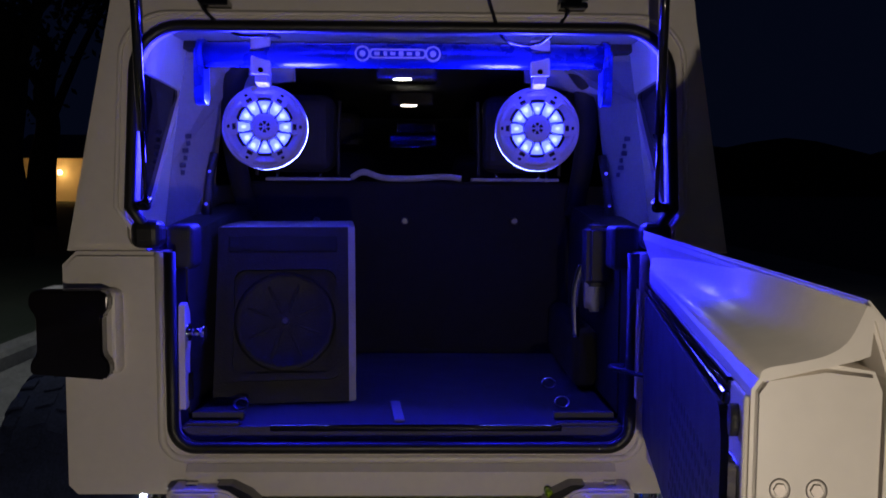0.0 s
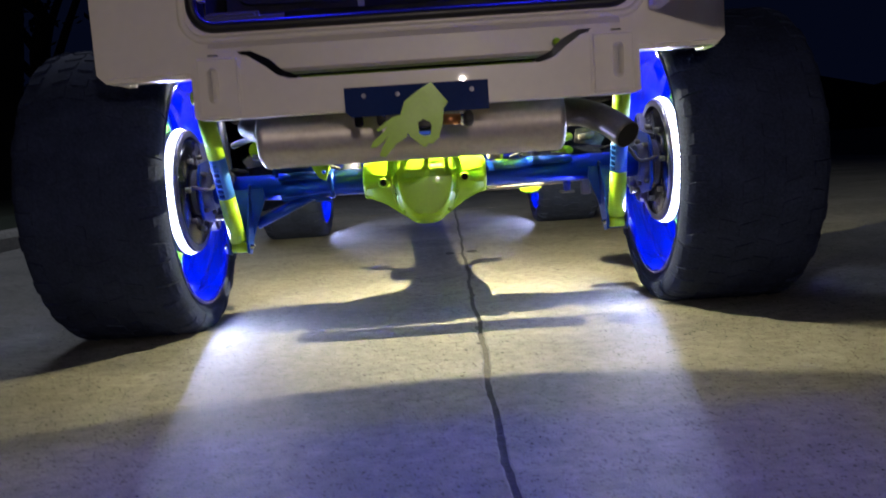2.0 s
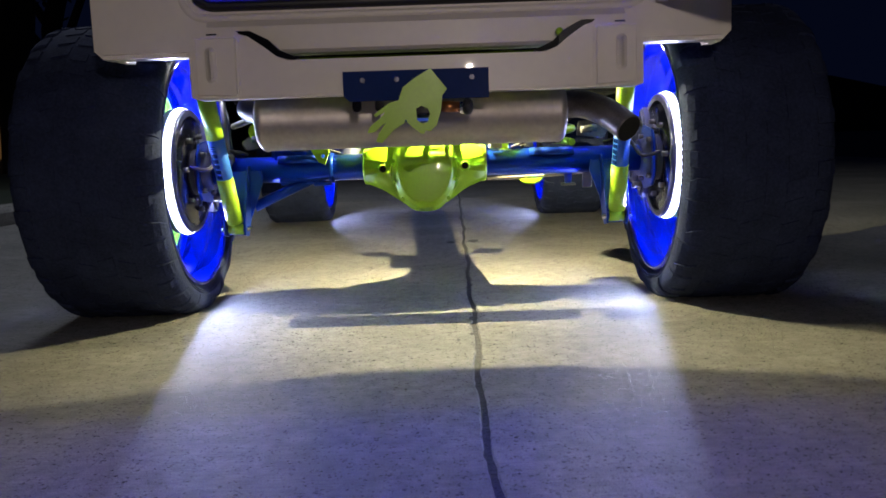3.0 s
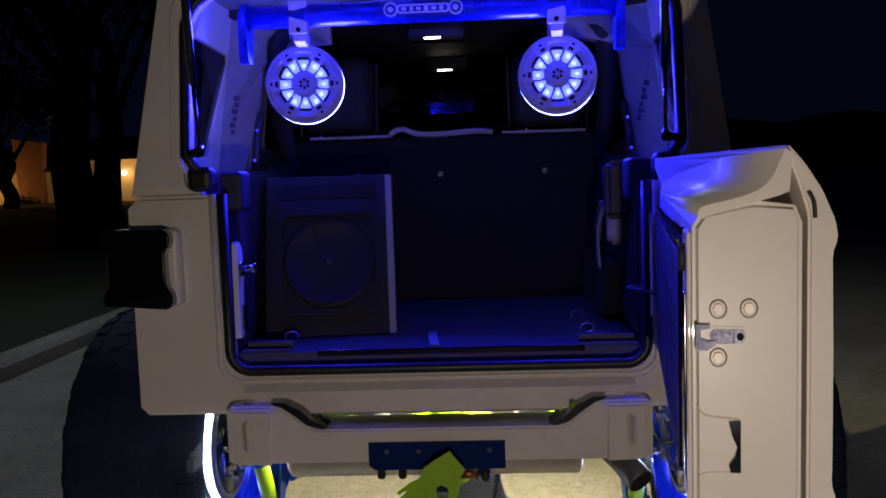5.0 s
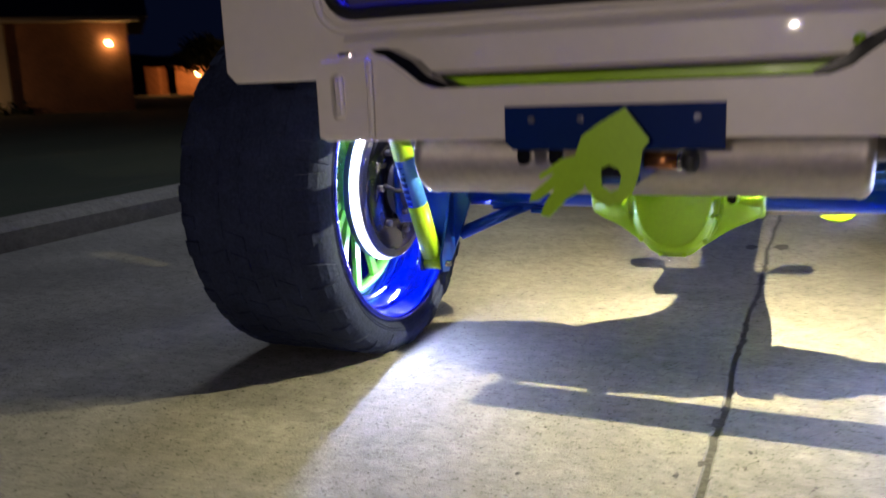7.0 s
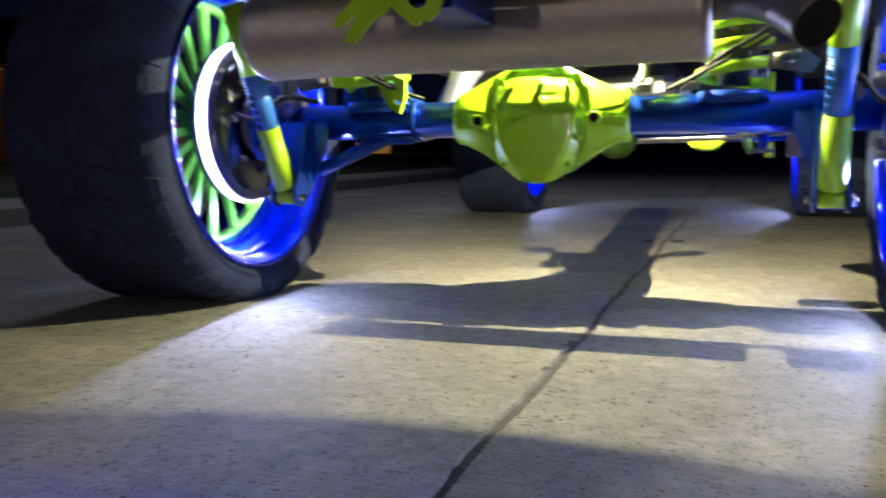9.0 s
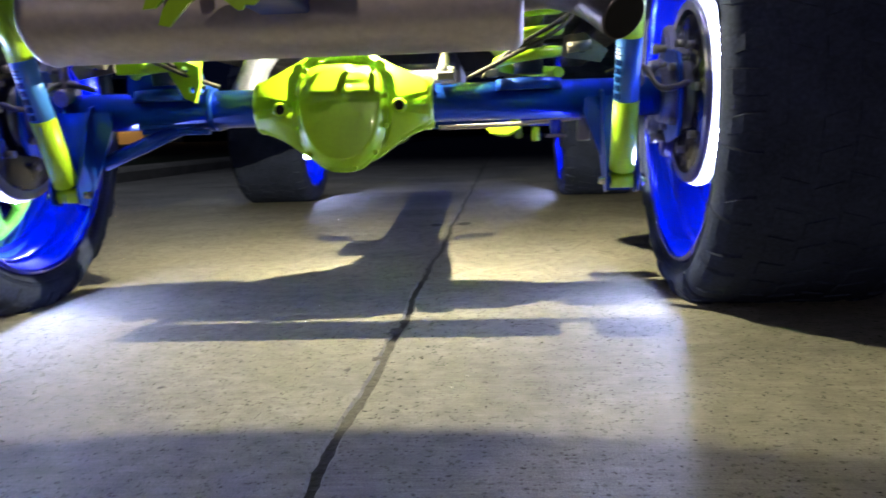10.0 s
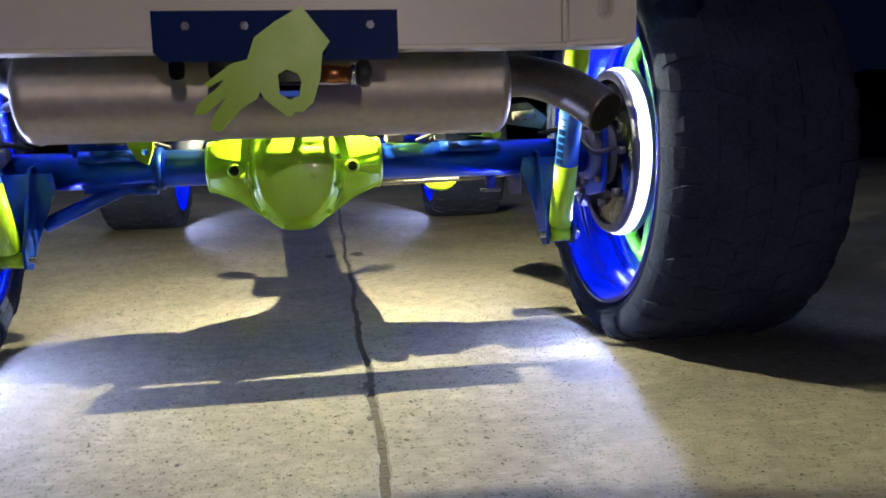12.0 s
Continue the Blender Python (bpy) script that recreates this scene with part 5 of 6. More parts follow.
# frame rails, floor pan, cross members
for s in (-1, 1):
    bm = bmesh.new()
    box(bm, s * 0.43 - 0.035, s * 0.43 + 0.035, 0.04, 3.9, 0.655, 0.765, 0.01)
    part("frame_rail", bm, black, jeep, "black frame rail")
    bm = bmesh.new()
    prism(bm, [(s * 0.535, 0.675), (s * 0.605, 0.675), (s * 0.62, 0.76), (s * 0.525, 0.76)], 0.405, 0.44)
    part("damper_mount", bm, black, jeep)
bm = bmesh.new()
box(bm, -0.67, 0.67, 0.063, 3.4, 0.768, 0.787, 0.003)
part("floor_pan", bm, black, jeep, "black underbody pan")
for yy, h in ((0.10, 0.03), (1.5, 0.08), (2.5, 0.08)):
    bm = bmesh.new()
    box(bm, -0.395, 0.395, yy, yy + 0.09, 0.70 - h, 0.765, 0.01)
    part("cross_member", bm, black, jeep)
bm = bmesh.new()
box(bm, -0.16, 0.20, 1.9, 2.75, 0.50, 0.66, 0.05)
part("gearbox_skid", bm, iron, jeep, "dark gearbox skid plate")
bm = bmesh.new()
box(bm, -0.38, -0.20, 1.0, 1.7, 0.56, 0.74, 0.04)
part("fuel_tank", bm, black, jeep, "black fuel tank skid")
# lime strap along the rear cross member
bm = bmesh.new()
box(bm, -0.34, 0.34, 0.090, 0.098, 0.684, 0.704, 0.003)
part("cross_strap", bm, lime, jeep, "lime strap on the rear cross member")
# lamp pod over the axle: round back plate on a stem, with a bar below it
bm = bmesh.new()
back = AXLE_LAMP - 0.020 * AIM
cyl(bm, back, back - 0.012 * AIM, 0.045, 0.040, n=32)
cyl(bm, back - 0.010 * AIM, back + Vector((0, -0.03, 0.068)), 0.010, n=12)
part("rock_light_pod", bm, black, jeep, "small black underbody lamp pod")
# unseen bar, added only to throw the shadow band across the floor
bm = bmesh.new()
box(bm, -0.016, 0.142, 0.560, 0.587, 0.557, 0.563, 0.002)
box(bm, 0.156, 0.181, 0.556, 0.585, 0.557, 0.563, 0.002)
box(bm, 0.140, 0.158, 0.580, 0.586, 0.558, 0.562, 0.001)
part("shadow_bar", bm, black, jeep, "unseen black bar added to cast a floor shadow")
for sx in (-0.655, 0.655):
    bm = bmesh.new()
    box(bm, sx - 0.02, sx + 0.012, 0.57, 0.63, 0.757, 0.767, 0.003)
    part("well_light_pod", bm, black, jeep, "small black wheel well lamp pod")
# front axle
FY = 3.62
bm = bmesh.new()
cyl(bm, (-0.66, FY, AZ), (0.66, FY, AZ), 0.040, n=20)
front_axle = part("front_axle", bm, blue_metal, jeep, "blue front axle")
bm = bmesh.new()
lathe(bm, [(FY - 0.10, 0.001), (FY - 0.095, 0.07), (FY - 0.05, 0.11), (FY + 0.05, 0.11), (FY + 0.10, 0.06), (FY + 0.11, 0.001)], 24, "Y", (-0.24, 0, 0.41))
part("front_differential", bm, lime, front_axle, "lime front differential")
for s in (-1, 1):
    bm = bmesh.new()
    cyl(bm, (s * 0.46, FY - 0.02, 0.34), (s * 0.40, 2.7, 0.50), 0.024, n=14)
    part("front_arm", bm, lime, front_axle, "lime front control arm")
    bm = bmesh.new()
    cyl(bm, (s * 0.56, FY + 0.05, 0.30), (s * 0.55, FY + 0.05, 0.75), 0.024, n=14)
    part("front_damper", bm, lime, front_axle)
    bm = bmesh.new()
    lathe(bm, [(s * 0.70, 0.001), (s * 0.70, 0.17), (s * 0.74, 0.17), (s * 0.74, 0.001)], 32, "X", (0, FY, AZ))
    part("front_disc", bm, iron, front_axle)
bm = bmesh.new()
box(bm, -0.55, 0.55, 3.3, 4.2, 0.70, 1.1, 0.05)
part("engine_bay", bm, black, jeep, "dark engine bay underside")
for s in (-1, 1):
    bm = bmesh.new()
    box(bm, s * 0.70 - 0.06, s * 0.70 + 0.06, 1.35, 3.0, 0.66, 0.76, 0.02)
    part("side_step", bm, black, jeep, "black rock slider")
    bm = bmesh.new()
    prism(bm, [(2.95, 0.86), (3.2, 1.02), (4.05, 1.02), (4.3, 0.84), (4.3, 0.80), (4.0, 0.97), (3.25, 0.97), (3.0, 0.82)], min(s * 0.70, s * 0.95), max(s * 0.70, s * 0.95), "YZ")
    part("front_fender", bm, black, jeep, "black front fender flare")

# ---- wheels ----
RT, RR = 0.443, 0.350


def build_wheel():
    bm = bmesh.new()
    # barrel: rolled inner lip, stepped drop, spoke seat, outer lip; seen from within
    lip = [(-0.001 + 0.0085 * math.cos(radians(a)), RR - 0.002 + 0.0085 * math.sin(radians(a))) for a in range(70, 291, 20)]
    prof = lip + [(0.010, RR - 0.0115), (0.042, RR - 0.0205), (0.046, RR - 0.024), (0.048, RR - 0.030), (0.052, RR - 0.033), (0.090, RR - 0.043), (0.096, RR - 0.046), (0.100, RR - 0.052), (0.106, RR - 0.055), (0.196, RR - 0.062), (0.240, RR - 0.050), (0.33, RR - 0.014), (0.352, RR - 0.006), (0.358, RR + 0.004)]
    lathe(bm, prof, 96)
    wheel = part("wheel", bm, barrel_blue, jeep, "deep blue wheel with lime spokes and white light ring")
    # carcass of the tyre
    bm = bmesh.new()
    lathe(bm, [(0.010, RR - 0.004), (-0.004, RR + 0.010), (-0.016, RR + 0.030), (-0.0165, RR + 0.046), (-0.013, RR + 0.060), (-0.006, RR + 0.071), (0.006, RR + 0.080), (0.022, RT - 0.0085), (0.040, RT - 0.006), (0.06, RT - 0.004), (0.30, RT - 0.004), (0.32, RT - 0.006), (0.338, RT - 0.0085), (0.354, RR + 0.080), (0.366, RR + 0.071), (0.3725, RR + 0.060), (0.375, RR + 0.046), (0.372, RR + 0.025), (0.358, RR + 0.008), (0.348, RR - 0.004)], 96)
    tyre = part("tyre", bm, rubber, wheel, "black mud-terrain tyre")
    # tread blocks
    bm = bmesh.new()
    K = 44
    rn = random.Random(7)
    for k in range(K):
        for col, (x0, x1, ln) in enumerate(((0.040, 0.064, 0.62), (0.072, 0.122, 0.66), (0.130, 0.178, 0.60), (0.184, 0.232, 0.60), (0.240, 0.288, 0.66), (0.296, 0.320, 0.62))):
            a0 = 2 * math.pi * (k + 0.5 * (col % 2) + 0.12 * rn.uniform(-1, 1)) / K
            da = 2 * math.pi / K * ln * (1 if k % 2 or col not in (0, 5) else 0.8)
            skew = 0.35 * da * (1 if col in (1, 3) else -1)
            r0, r1 = RT - 0.014, RT - (0.005 if col in (0, 5) else 0.001)
            edge = col in (0, 5)
            vs = []
            for r in (r0, r1):
                for x, aa in ((x0, a0), (x1, a0 + skew), (x1, a0 + skew + da), (x0, a0 + da)):
                    rr = r
                    if edge and (x < 0.03 or x > 0.34):
                        rr = r - 0.0055
                    inset = 0.92 if r == r1 else 1.0
                    xm, am = (x0 + x1) / 2, a0 + (skew + da) / 2
                    xx, aa2 = xm + (x - xm) * inset, am + (aa - am) * inset
                    vs.append(bm.verts.new((xx, rr * math.cos(aa2), rr * math.sin(aa2))))
            bm.faces.new(vs[4:])
            for i in range(4):
                bm.faces.new([vs[i], vs[(i + 1) % 4], vs[4 + (i + 1) % 4], vs[4 + i]])
    # long and short lugs that bend over both shoulders
    flank = [(-0.0170, RR + 0.036), (-0.0165, RR + 0.047), (-0.0125, RR + 0.061), (-0.0050, RR + 0.0725), (0.008, RR + 0.0815), (0.024, RT - 0.0075), (0.041, RT - 0.0055)]
    for k in range(40):
        for mirrored in (0, 1):
            first = (0, 2, 1, 3)[(k + 2 * mirrored) % 4]
            path = flank[first:]
            wide = 2 * math.pi / 40 * (0.66 if first < 2 else 0.50)
            mid = 2 * math.pi * (k + 0.5 * mirrored + 0.08 * rn.uniform(-1, 1)) / 40
            lean = 0.030 * (1 if k % 2 else -1)
            top, low = [], []
            for i, (x, r) in enumerate(path):
                u = i / (len(path) - 1)
                w = wide * (0.34 + 0.16 * min(1, 2.2 * u))
                am = mid + lean * (1 - u) ** 2
                proud = 0.0055 * min(1, 0.35 + 1.6 * u)
                nx, nr = (-1, 0.12) if i + first < 2 else ((-0.85, 0.5) if i + first < 4 else (-0.25, 0.95))
                for e in (-1, 1):
                    for ring, d in ((low, -0.002), (top, proud)):
                        xx, rr = x + nx * d, r + nr * d
                        xx = 0.358 - xx if mirrored else xx
                        aa = am + e * w * (0.88 if d > 0 else 1.0)
                        ring.append(bm.verts.new((xx, rr * math.cos(aa), rr * math.sin(aa))))
            n = len(path)
            for i in range(n - 1):
                bm.faces.new([top[2 * i], top[2 * i + 1], top[2 * i + 3], top[2 * i + 2]])
                bm.faces.new([low[2 * i], top[2 * i], top[2 * i + 2], low[2 * i + 2]])
                bm.faces.new([low[2 * i + 1], top[2 * i + 1], top[2 * i + 3], low[2 * i + 3]])
            for i in (0, n - 1):
                bm.faces.new([low[2 * i], low[2 * i + 1], top[2 * i + 1], top[2 * i]])
    # fine rings moulded round the flanks
    for x, r in ((-0.0145, RR + 0.020), (-0.0158, RR + 0.027)):
        for xx in (x, 0.358 - x):
            pipe(bm, [(xx, r * math.cos(2 * math.pi * i / 96), r * math.sin(2 * math.pi * i / 96)) for i in range(97)], 0.0013, 5)
    bmesh.ops.recalc_face_normals(bm, faces=bm.faces)
    part("tread", bm, rubber, wheel, "chunky tread blocks", kind="stuff")
    # moulded letters on the inner sidewall, as bars; pale colour stands for lamplight
    bm = bmesh.new()
    for k in range(9):
        a0 = radians(60 + 5.0 * k)
        vs = []
        for d in (0, -0.003):
            for r, aa in ((RR + 0.022, a0), (RR + 0.050, a0), (RR + 0.050, a0 + 0.05), (RR + 0.022, a0 + 0.05)):
                vs.append(bm.verts.new((-0.0155 + d, r * math.cos(aa), r * math.sin(aa))))
        bm.faces.new(vs[4:])
        for i in range(4):
            bm.faces.new([vs[i], vs[(i + 1) % 4], vs[4 + (i + 1) % 4], vs[4 + i]])
    part("lit_sidewall_bars", bm, decal_grey, wheel, "raised sidewall bars, coloured pale as if lamplit")
    # lime centre: ring, hub and spokes
    bm = bmesh.new()
    lathe(bm, [(0.132, 0.284), (0.132, 0.2945), (0.166, 0.2935), (0.166, 0.284)], 72, closed=True)
    lathe(bm, [(0.105, 0.001), (0.105, 0.075), (0.115, 0.082), (0.170, 0.085), (0.170, 0.001)], 40)
    bmesh.ops.recalc_face_normals(bm, faces=bm.faces)
    part("wheel_centre", bm, lime_wheel, wheel, "lime wheel centre")
    sp = bmesh.new()
    o = [(0.075, -0.009), (0.288, -0.0135), (0.288, 0.0135), (0.075, 0.009)]
    vs = [sp.verts.new((x, w, r)) for x in (0.142, 0.154) for r, w in o]
    for i in range(4):
        sp.faces.new([vs[i], vs[(i + 1) % 4], vs[4 + (i + 1) % 4], vs[4 + i]])
    sp.faces.new(vs[:4][::-1])
    sp.faces.new(vs[4:])
    bmesh.ops.recalc_face_normals(sp, faces=sp.faces)
    first = part("spoke", sp, lime_wheel, wheel)
    for k in range(1, 18):
        ob = first.copy()
        scene.collection.objects.link(ob)
        ob.matrix_basis = pose(0, 0, 0, 360 * k / 18)
    # light ring: a strip round a drum
    bm = bmesh.new()
    lathe(bm, [(0.0225, 0.19065), (0.0455, 0.1927)], 72)
    ring = part("led_ring", bm, led_white, wheel, "white LED light ring")
    bm = bmesh.new()
    for row, (x, r) in enumerate(((0.034, 0.1918),)):
        for k in range(60):
            a = 2 * math.pi * (k + 0.5 * row) / 60
            vs = box(bm, -0.002, 0.002, -0.004, 0.004, 0.0, 0.0022, 0, Matrix.Rotation(a, 4, "X") @ Matrix.Translation((x, 0, r)))
            lit = max({f for v in vs for f in v.link_faces}, key=lambda f: f.calc_center_median().yz.length)
            lit.material_index = 1
    part("led_dot", bm, [strip_white, led_point], wheel, "bright LED dots on the ring", kind="stuff")
    bm = bmesh.new()
    lathe(bm, [(0.012, 0.168), (0.012, 0.186), (0.0125, 0.1865), (0.064, 0.1905), (0.064, 0.168)], 72)
    bmesh.ops.recalc_face_normals(bm, faces=bm.faces)
    part("led_drum", bm, iron, wheel, "dark light ring carrier")
    bm = bmesh.new()
    lathe(bm, [(0.020, 0.1870), (0.020, 0.1900), (0.049, 0.1925), (0.049, 0.1895)], 72)
    part("led_channel", bm, strip_white, wheel, "white plastic strip under the lights")
    return wheel


wheel = build_wheel()
wheel.matrix_basis = pose(0.700, AY, AZ + 0.004)
copy_thing(wheel, pose(-0.708, AY, AZ + 0.004, 0, 0, 180))
copy_thing(wheel, pose(0.700, FY, AZ + 0.004, 31))
copy_thing(wheel, pose(-0.708, FY, AZ + 0.004, 17, 0, 180))

# ---- hitch cover plate ----
bm = bmesh.new()
o = [(0.030, 0.650), (0.064, 0.606), (0.054, 0.592), (0.050, 0.560), (0.040, 0.530), (0.026, 0.518), (0.016, 0.519), (0.012, 0.513), (0.006, 0.513), (-0.004, 0.521), (-0.022, 0.536), (-0.026, 0.545), (-0.030, 0.536), (-0.052, 0.523), (-0.078, 0.496), (-0.091, 0.499), (-0.085, 0.516), (-0.068, 0.540), (-0.094, 0.519), (-0.109, 0.518), (-0.104, 0.530), (-0.075, 0.554), (-0.070, 0.561), (-0.090, 0.551), (-0.094, 0.556), (-0.060, 0.580), (-0.040, 0.585), (-0.030, 0.612), (-0.005, 0.630)]
hole = [(-0.003, 0.566), (0.008, 0.572), (0.022, 0.566), (0.026, 0.556), (0.022, 0.538), (0.010, 0.534), (-0.002, 0.542)]
prism(bm, o, -0.136, -0.130, holes=[hole])
bmesh.ops.recalc_face_normals(bm, faces=bm.faces)
hitch = part("hitch_cover", bm, lime, None, "lime cut-out plate sitting in the hitch receiver", "hitch cover")
bm = bmesh.new()
box(bm, -0.015, 0.028, -0.1295, -0.060, 0.553, 0.592, 0.004)
part("hitch_stub", bm, gloss_black, hitch, "black square stub")

# ---- tower speakers ----
def build_speaker():
    sp = thing("tower_speaker", "round white speaker with glowing lights, clamped to the tube", "speaker", "speakers under the roof")
    R = 0.107
    bm = bmesh.new()
    lathe(bm, [(0.0, R - 0.012), (-0.006, R - 0.005), (-0.004, R), (0.012, R + 0.002), (0.050, R), (0.10, R - 0.02), (0.135, R - 0.05), (0.145, 0.001)], 56, "Y")
    part("pod", bm, speaker_white, sp)
    bm = bmesh.new()
    lathe(bm, [(-0.002, R - 0.010), (-0.009, R - 0.014), (-0.009, R - 0.022), (0.0, R - 0.026)], 56, "Y")
    part("trim_ring", bm, speaker_white, sp)
    bm = bmesh.new()
    lathe(bm, [(0.012, 0.001), (0.010, 0.030), (0.018, 0.060), (0.008, R - 0.014)], 48, "Y")
    part("cone", bm, gloss_black, sp, "dark speaker cone")

    def ringseg(r0, r1, half, n=4):
        return [(r * math.sin(radians(t)), r * math.cos(radians(t))) for r, tt in ((r0, [-half + 2 * half * q / n for q in range(n + 1)]), (r1, [half - 2 * half * q / n for q in range(n + 1)])) for t in tt]

    bm = bmesh.new()
    lathe(bm, [(0.004, 0.0745), (-0.004, 0.0745), (-0.004, 0.082), (-0.0075, 0.0835), (-0.0075, 0.088)], 48, "Y")
    part("grille_ring", bm, speaker_white, sp)
    # ring of lights round the back of the rim
    bm = bmesh.new()
    lathe(bm, [(0.028, R + 0.0008), (0.028, R + 0.0022), (0.036, R + 0.0022), (0.036, R + 0.0004)], 56, "Y")
    part("halo_ring", bm, led_halo, sp, "glowing ring behind the rim")
    for k in range(12):
        # bright pads: narrow ones under the arms, wide ones between
        m = Matrix.Rotation(-radians(30 * k), 4, "Y")
        bm = bmesh.new()
        if k % 2:
            prism(bm, [(-0.006, 0.036), (-0.0100, 0.043), (-0.0120, 0.056), (-0.0125, 0.070), (0.0125, 0.070), (0.0120, 0.056), (0.0100, 0.043), (0.006, 0.036)], 0.002, 0.006, m=m)
        else:
            prism(bm, ringseg(0.036, 0.0665, 14), 0.002, 0.006, m=m)
        part("light_pad", bm, led_glow, sp, "bright light pad")
    for k in range(6):
        m = Matrix.Rotation(-radians(30 + 60 * k), 4, "Y")
        for e in (-1, 1):
            bm = bmesh.new()
            o = [(e * 0.0090, 0.030), (e * 0.0125, 0.040), (e * 0.0138, 0.054), (e * 0.0150, 0.064), (e * 0.0170, 0.071), (e * 0.0205, 0.071), (e * 0.0178, 0.062), (e * 0.0165, 0.054), (e * 0.0152, 0.040), (e * 0.0128, 0.028)]
            prism(bm, o, -0.009, 0.001, m=m)
            part("grille_arm", bm, grille_dark, sp)
        bm = bmesh.new()
        prism(bm, [(-0.0205, 0.0690), (-0.016, 0.0665), (0.016, 0.0665), (0.0205, 0.0690), (0.0175, R - 0.010), (-0.0175, R - 0.010)], -0.0105, -0.002, m=m)
        lug = part("screw_lug", bm, speaker_white, sp)
        # dark raised blocks standing for the shade in the lug's holes
        for w, r0, r1 in ((0.0075, 0.0715, 0.0805), (0.0042, 0.0870, 0.0935)):
            bm = bmesh.new()
            prism(bm, [(-w, r0), (w, r0), (w, r1), (-w, r1)], -0.0115, -0.0103, m=m)
            part("lug_hole", bm, hole_black, lug)
        m = Matrix.Rotation(-radians(60 * k), 4, "Y")
        # dark segment drawn for a shaded vent, not cut out
        bm = bmesh.new()
        prism(bm, ringseg(0.0675, 0.0745, 15), -0.003, 0.004, m=m)
        part("vent_slot", bm, hole_black, sp)
    bm = bmesh.new()
    lathe(bm, [(-0.011, 0.001), (-0.011, 0.024), (-0.0095, 0.033), (0.0, 0.037)], 36, "Y")
    hubc = part("tweeter_cap", bm, speaker_white, sp)
    for k in range(6):
        # slots as dark solid shapes, their shade given by colour
        bm = bmesh.new()
        m = Matrix.Rotation(-radians(60 * k), 4, "Y")
        prism(bm, [(-0.0022, 0.006), (0.0022, 0.006), (0.0050, 0.0145), (-0.0050, 0.0145)], -0.0125, -0.0105, m=m)
        part("tweeter_slot", bm, hole_black, hubc)
    # clamp strap up to the tube
    bm = bmesh.new()
    prism(bm, [(-0.030, 0.105), (-0.022, 0.105), (-0.020, 0.130), (-0.055, 0.142), (-0.133, 0.150), (-0.139, 0.175), (-0.130, 0.200), (-0.118, 0.203), (-0.125, 0.175), (-0.122, 0.155), (-0.050, 0.135), (-0.030, 0.125)], -0.019, 0.019, "YZ")
    for v in bm.verts:
        v.co.y += 0.026
    clamp = part("clamp", bm, clamp_white, sp, "white clamp strap")
    bm = bmesh.new()
    box(bm, -0.024, 0.024, -0.120, -0.108, 0.118, 0.205, 0.004)
    box(bm, -0.016, 0.016, -0.104, 0.02, 0.100, 0.130, 0.004)
    part("clamp_body", bm, clamp_white, clamp)
    bm = bmesh.new()
    box(bm, -0.0255, 0.0255, -0.123, -0.113, 0.173, 0.178, 0.001)
    cyl(bm, (0, -0.119, 0.128), (0, -0.125, 0.128), 0.007, n=6)
    part("clamp_bolt", bm, gloss_black, clamp)
    return sp


speaker = build_speaker()
speaker.matrix_basis = pose(-0.365, 0.362, 1.537, 0, 0, 7)
copy_thing(speaker, pose(0.335, 0.362, 1.537, 0, 0, -5))

# ---- subwoofer box ----
sub = thing("subwoofer_box", "black-fronted wedge subwoofer box standing on the cargo floor", "subwoofer")
SUB = Matrix.Translation((-0.124, 0.262, 0.8475)) @ pose(0, 0, 0, 0, 0, 6)
LEAN_BACK = math.degrees(math.atan2(0.145, 0.432))
L = math.hypot(0.145, 0.432)
F = pose(0, 0, 0, -LEAN_BACK)


def spart(name, bm, mat, label="", parent=None, lean=True):
    bmesh.ops.transform(bm, matrix=SUB @ F if lean else SUB, verts=bm.verts)
    return part(name, bm, mat, parent or sub, label)


bm = bmesh.new()
prism(bm, [(0.0, 0.0), (0.145, 0.432), (0.50, 0.432), (0.50, 0.0)], -0.352, 0.0, "YZ")
bmesh.ops.bevel(bm, geom=list(bm.edges), offset=0.003, segments=2, affect="EDGES")
spart("cabinet", bm, grey_vinyl, "light grey cabinet", lean=False)
bm = bmesh.new()
prism(bm, rrect(-0.3515, -0.018, 0.001, L - 0.002, 0.003), -0.004, 0.004)
baffle = spart("baffle", bm, panel_black, "black front baffle")
bm = bmesh.new()
# port drawn as a dark block, its inner shade put into colour
box(bm, -0.325, -0.045, -0.006, 0.003, L - 0.070, L - 0.025, 0.004)
spart("port_slot", bm, hole_black, "dark port slot", baffle)
XC, cz = -0.178, 0.205
bm = bmesh.new()
prism(bm, rrect(XC - 0.146, XC + 0.146, cz - 0.150, cz + 0.150, 0.035), -0.016, -0.003, holes=[rrect(XC - 0.128, XC + 0.128, cz - 0.132, cz + 0.132, 0.03)])
bmesh.ops.recalc_face_normals(bm, faces=bm.faces)
spart("woofer_frame", bm, panel_black, "square black woofer frame", baffle)
bm = bmesh.new()
lathe(bm, [(-0.005, 0.128), (-0.014, 0.120), (-0.006, 0.110), (-0.0045, 0.060), (-0.0045, 0.03), (-0.006, 0.001)], 40, "Y", (XC, 0, cz))
spart("woofer_cone", bm, panel_black, "black woofer cone", baffle)
for k in range(8):
    bm = bmesh.new()
    box(bm, -0.004, 0.004, -0.0062, -0.004, 0.025, 0.10, 0.002, Matrix.Translation((XC, 0, cz)) @ Matrix.Rotation(radians(45 * k + 20), 4, "Y"))
    spart("cone_rib", bm, panel_black, "", baffle)
bm = bmesh.new()
cyl(bm, (XC, -0.006, cz), (XC, -0.013, cz), 0.010, 0.007, n=20)
spart("dust_cap", bm, iron, "", baffle)

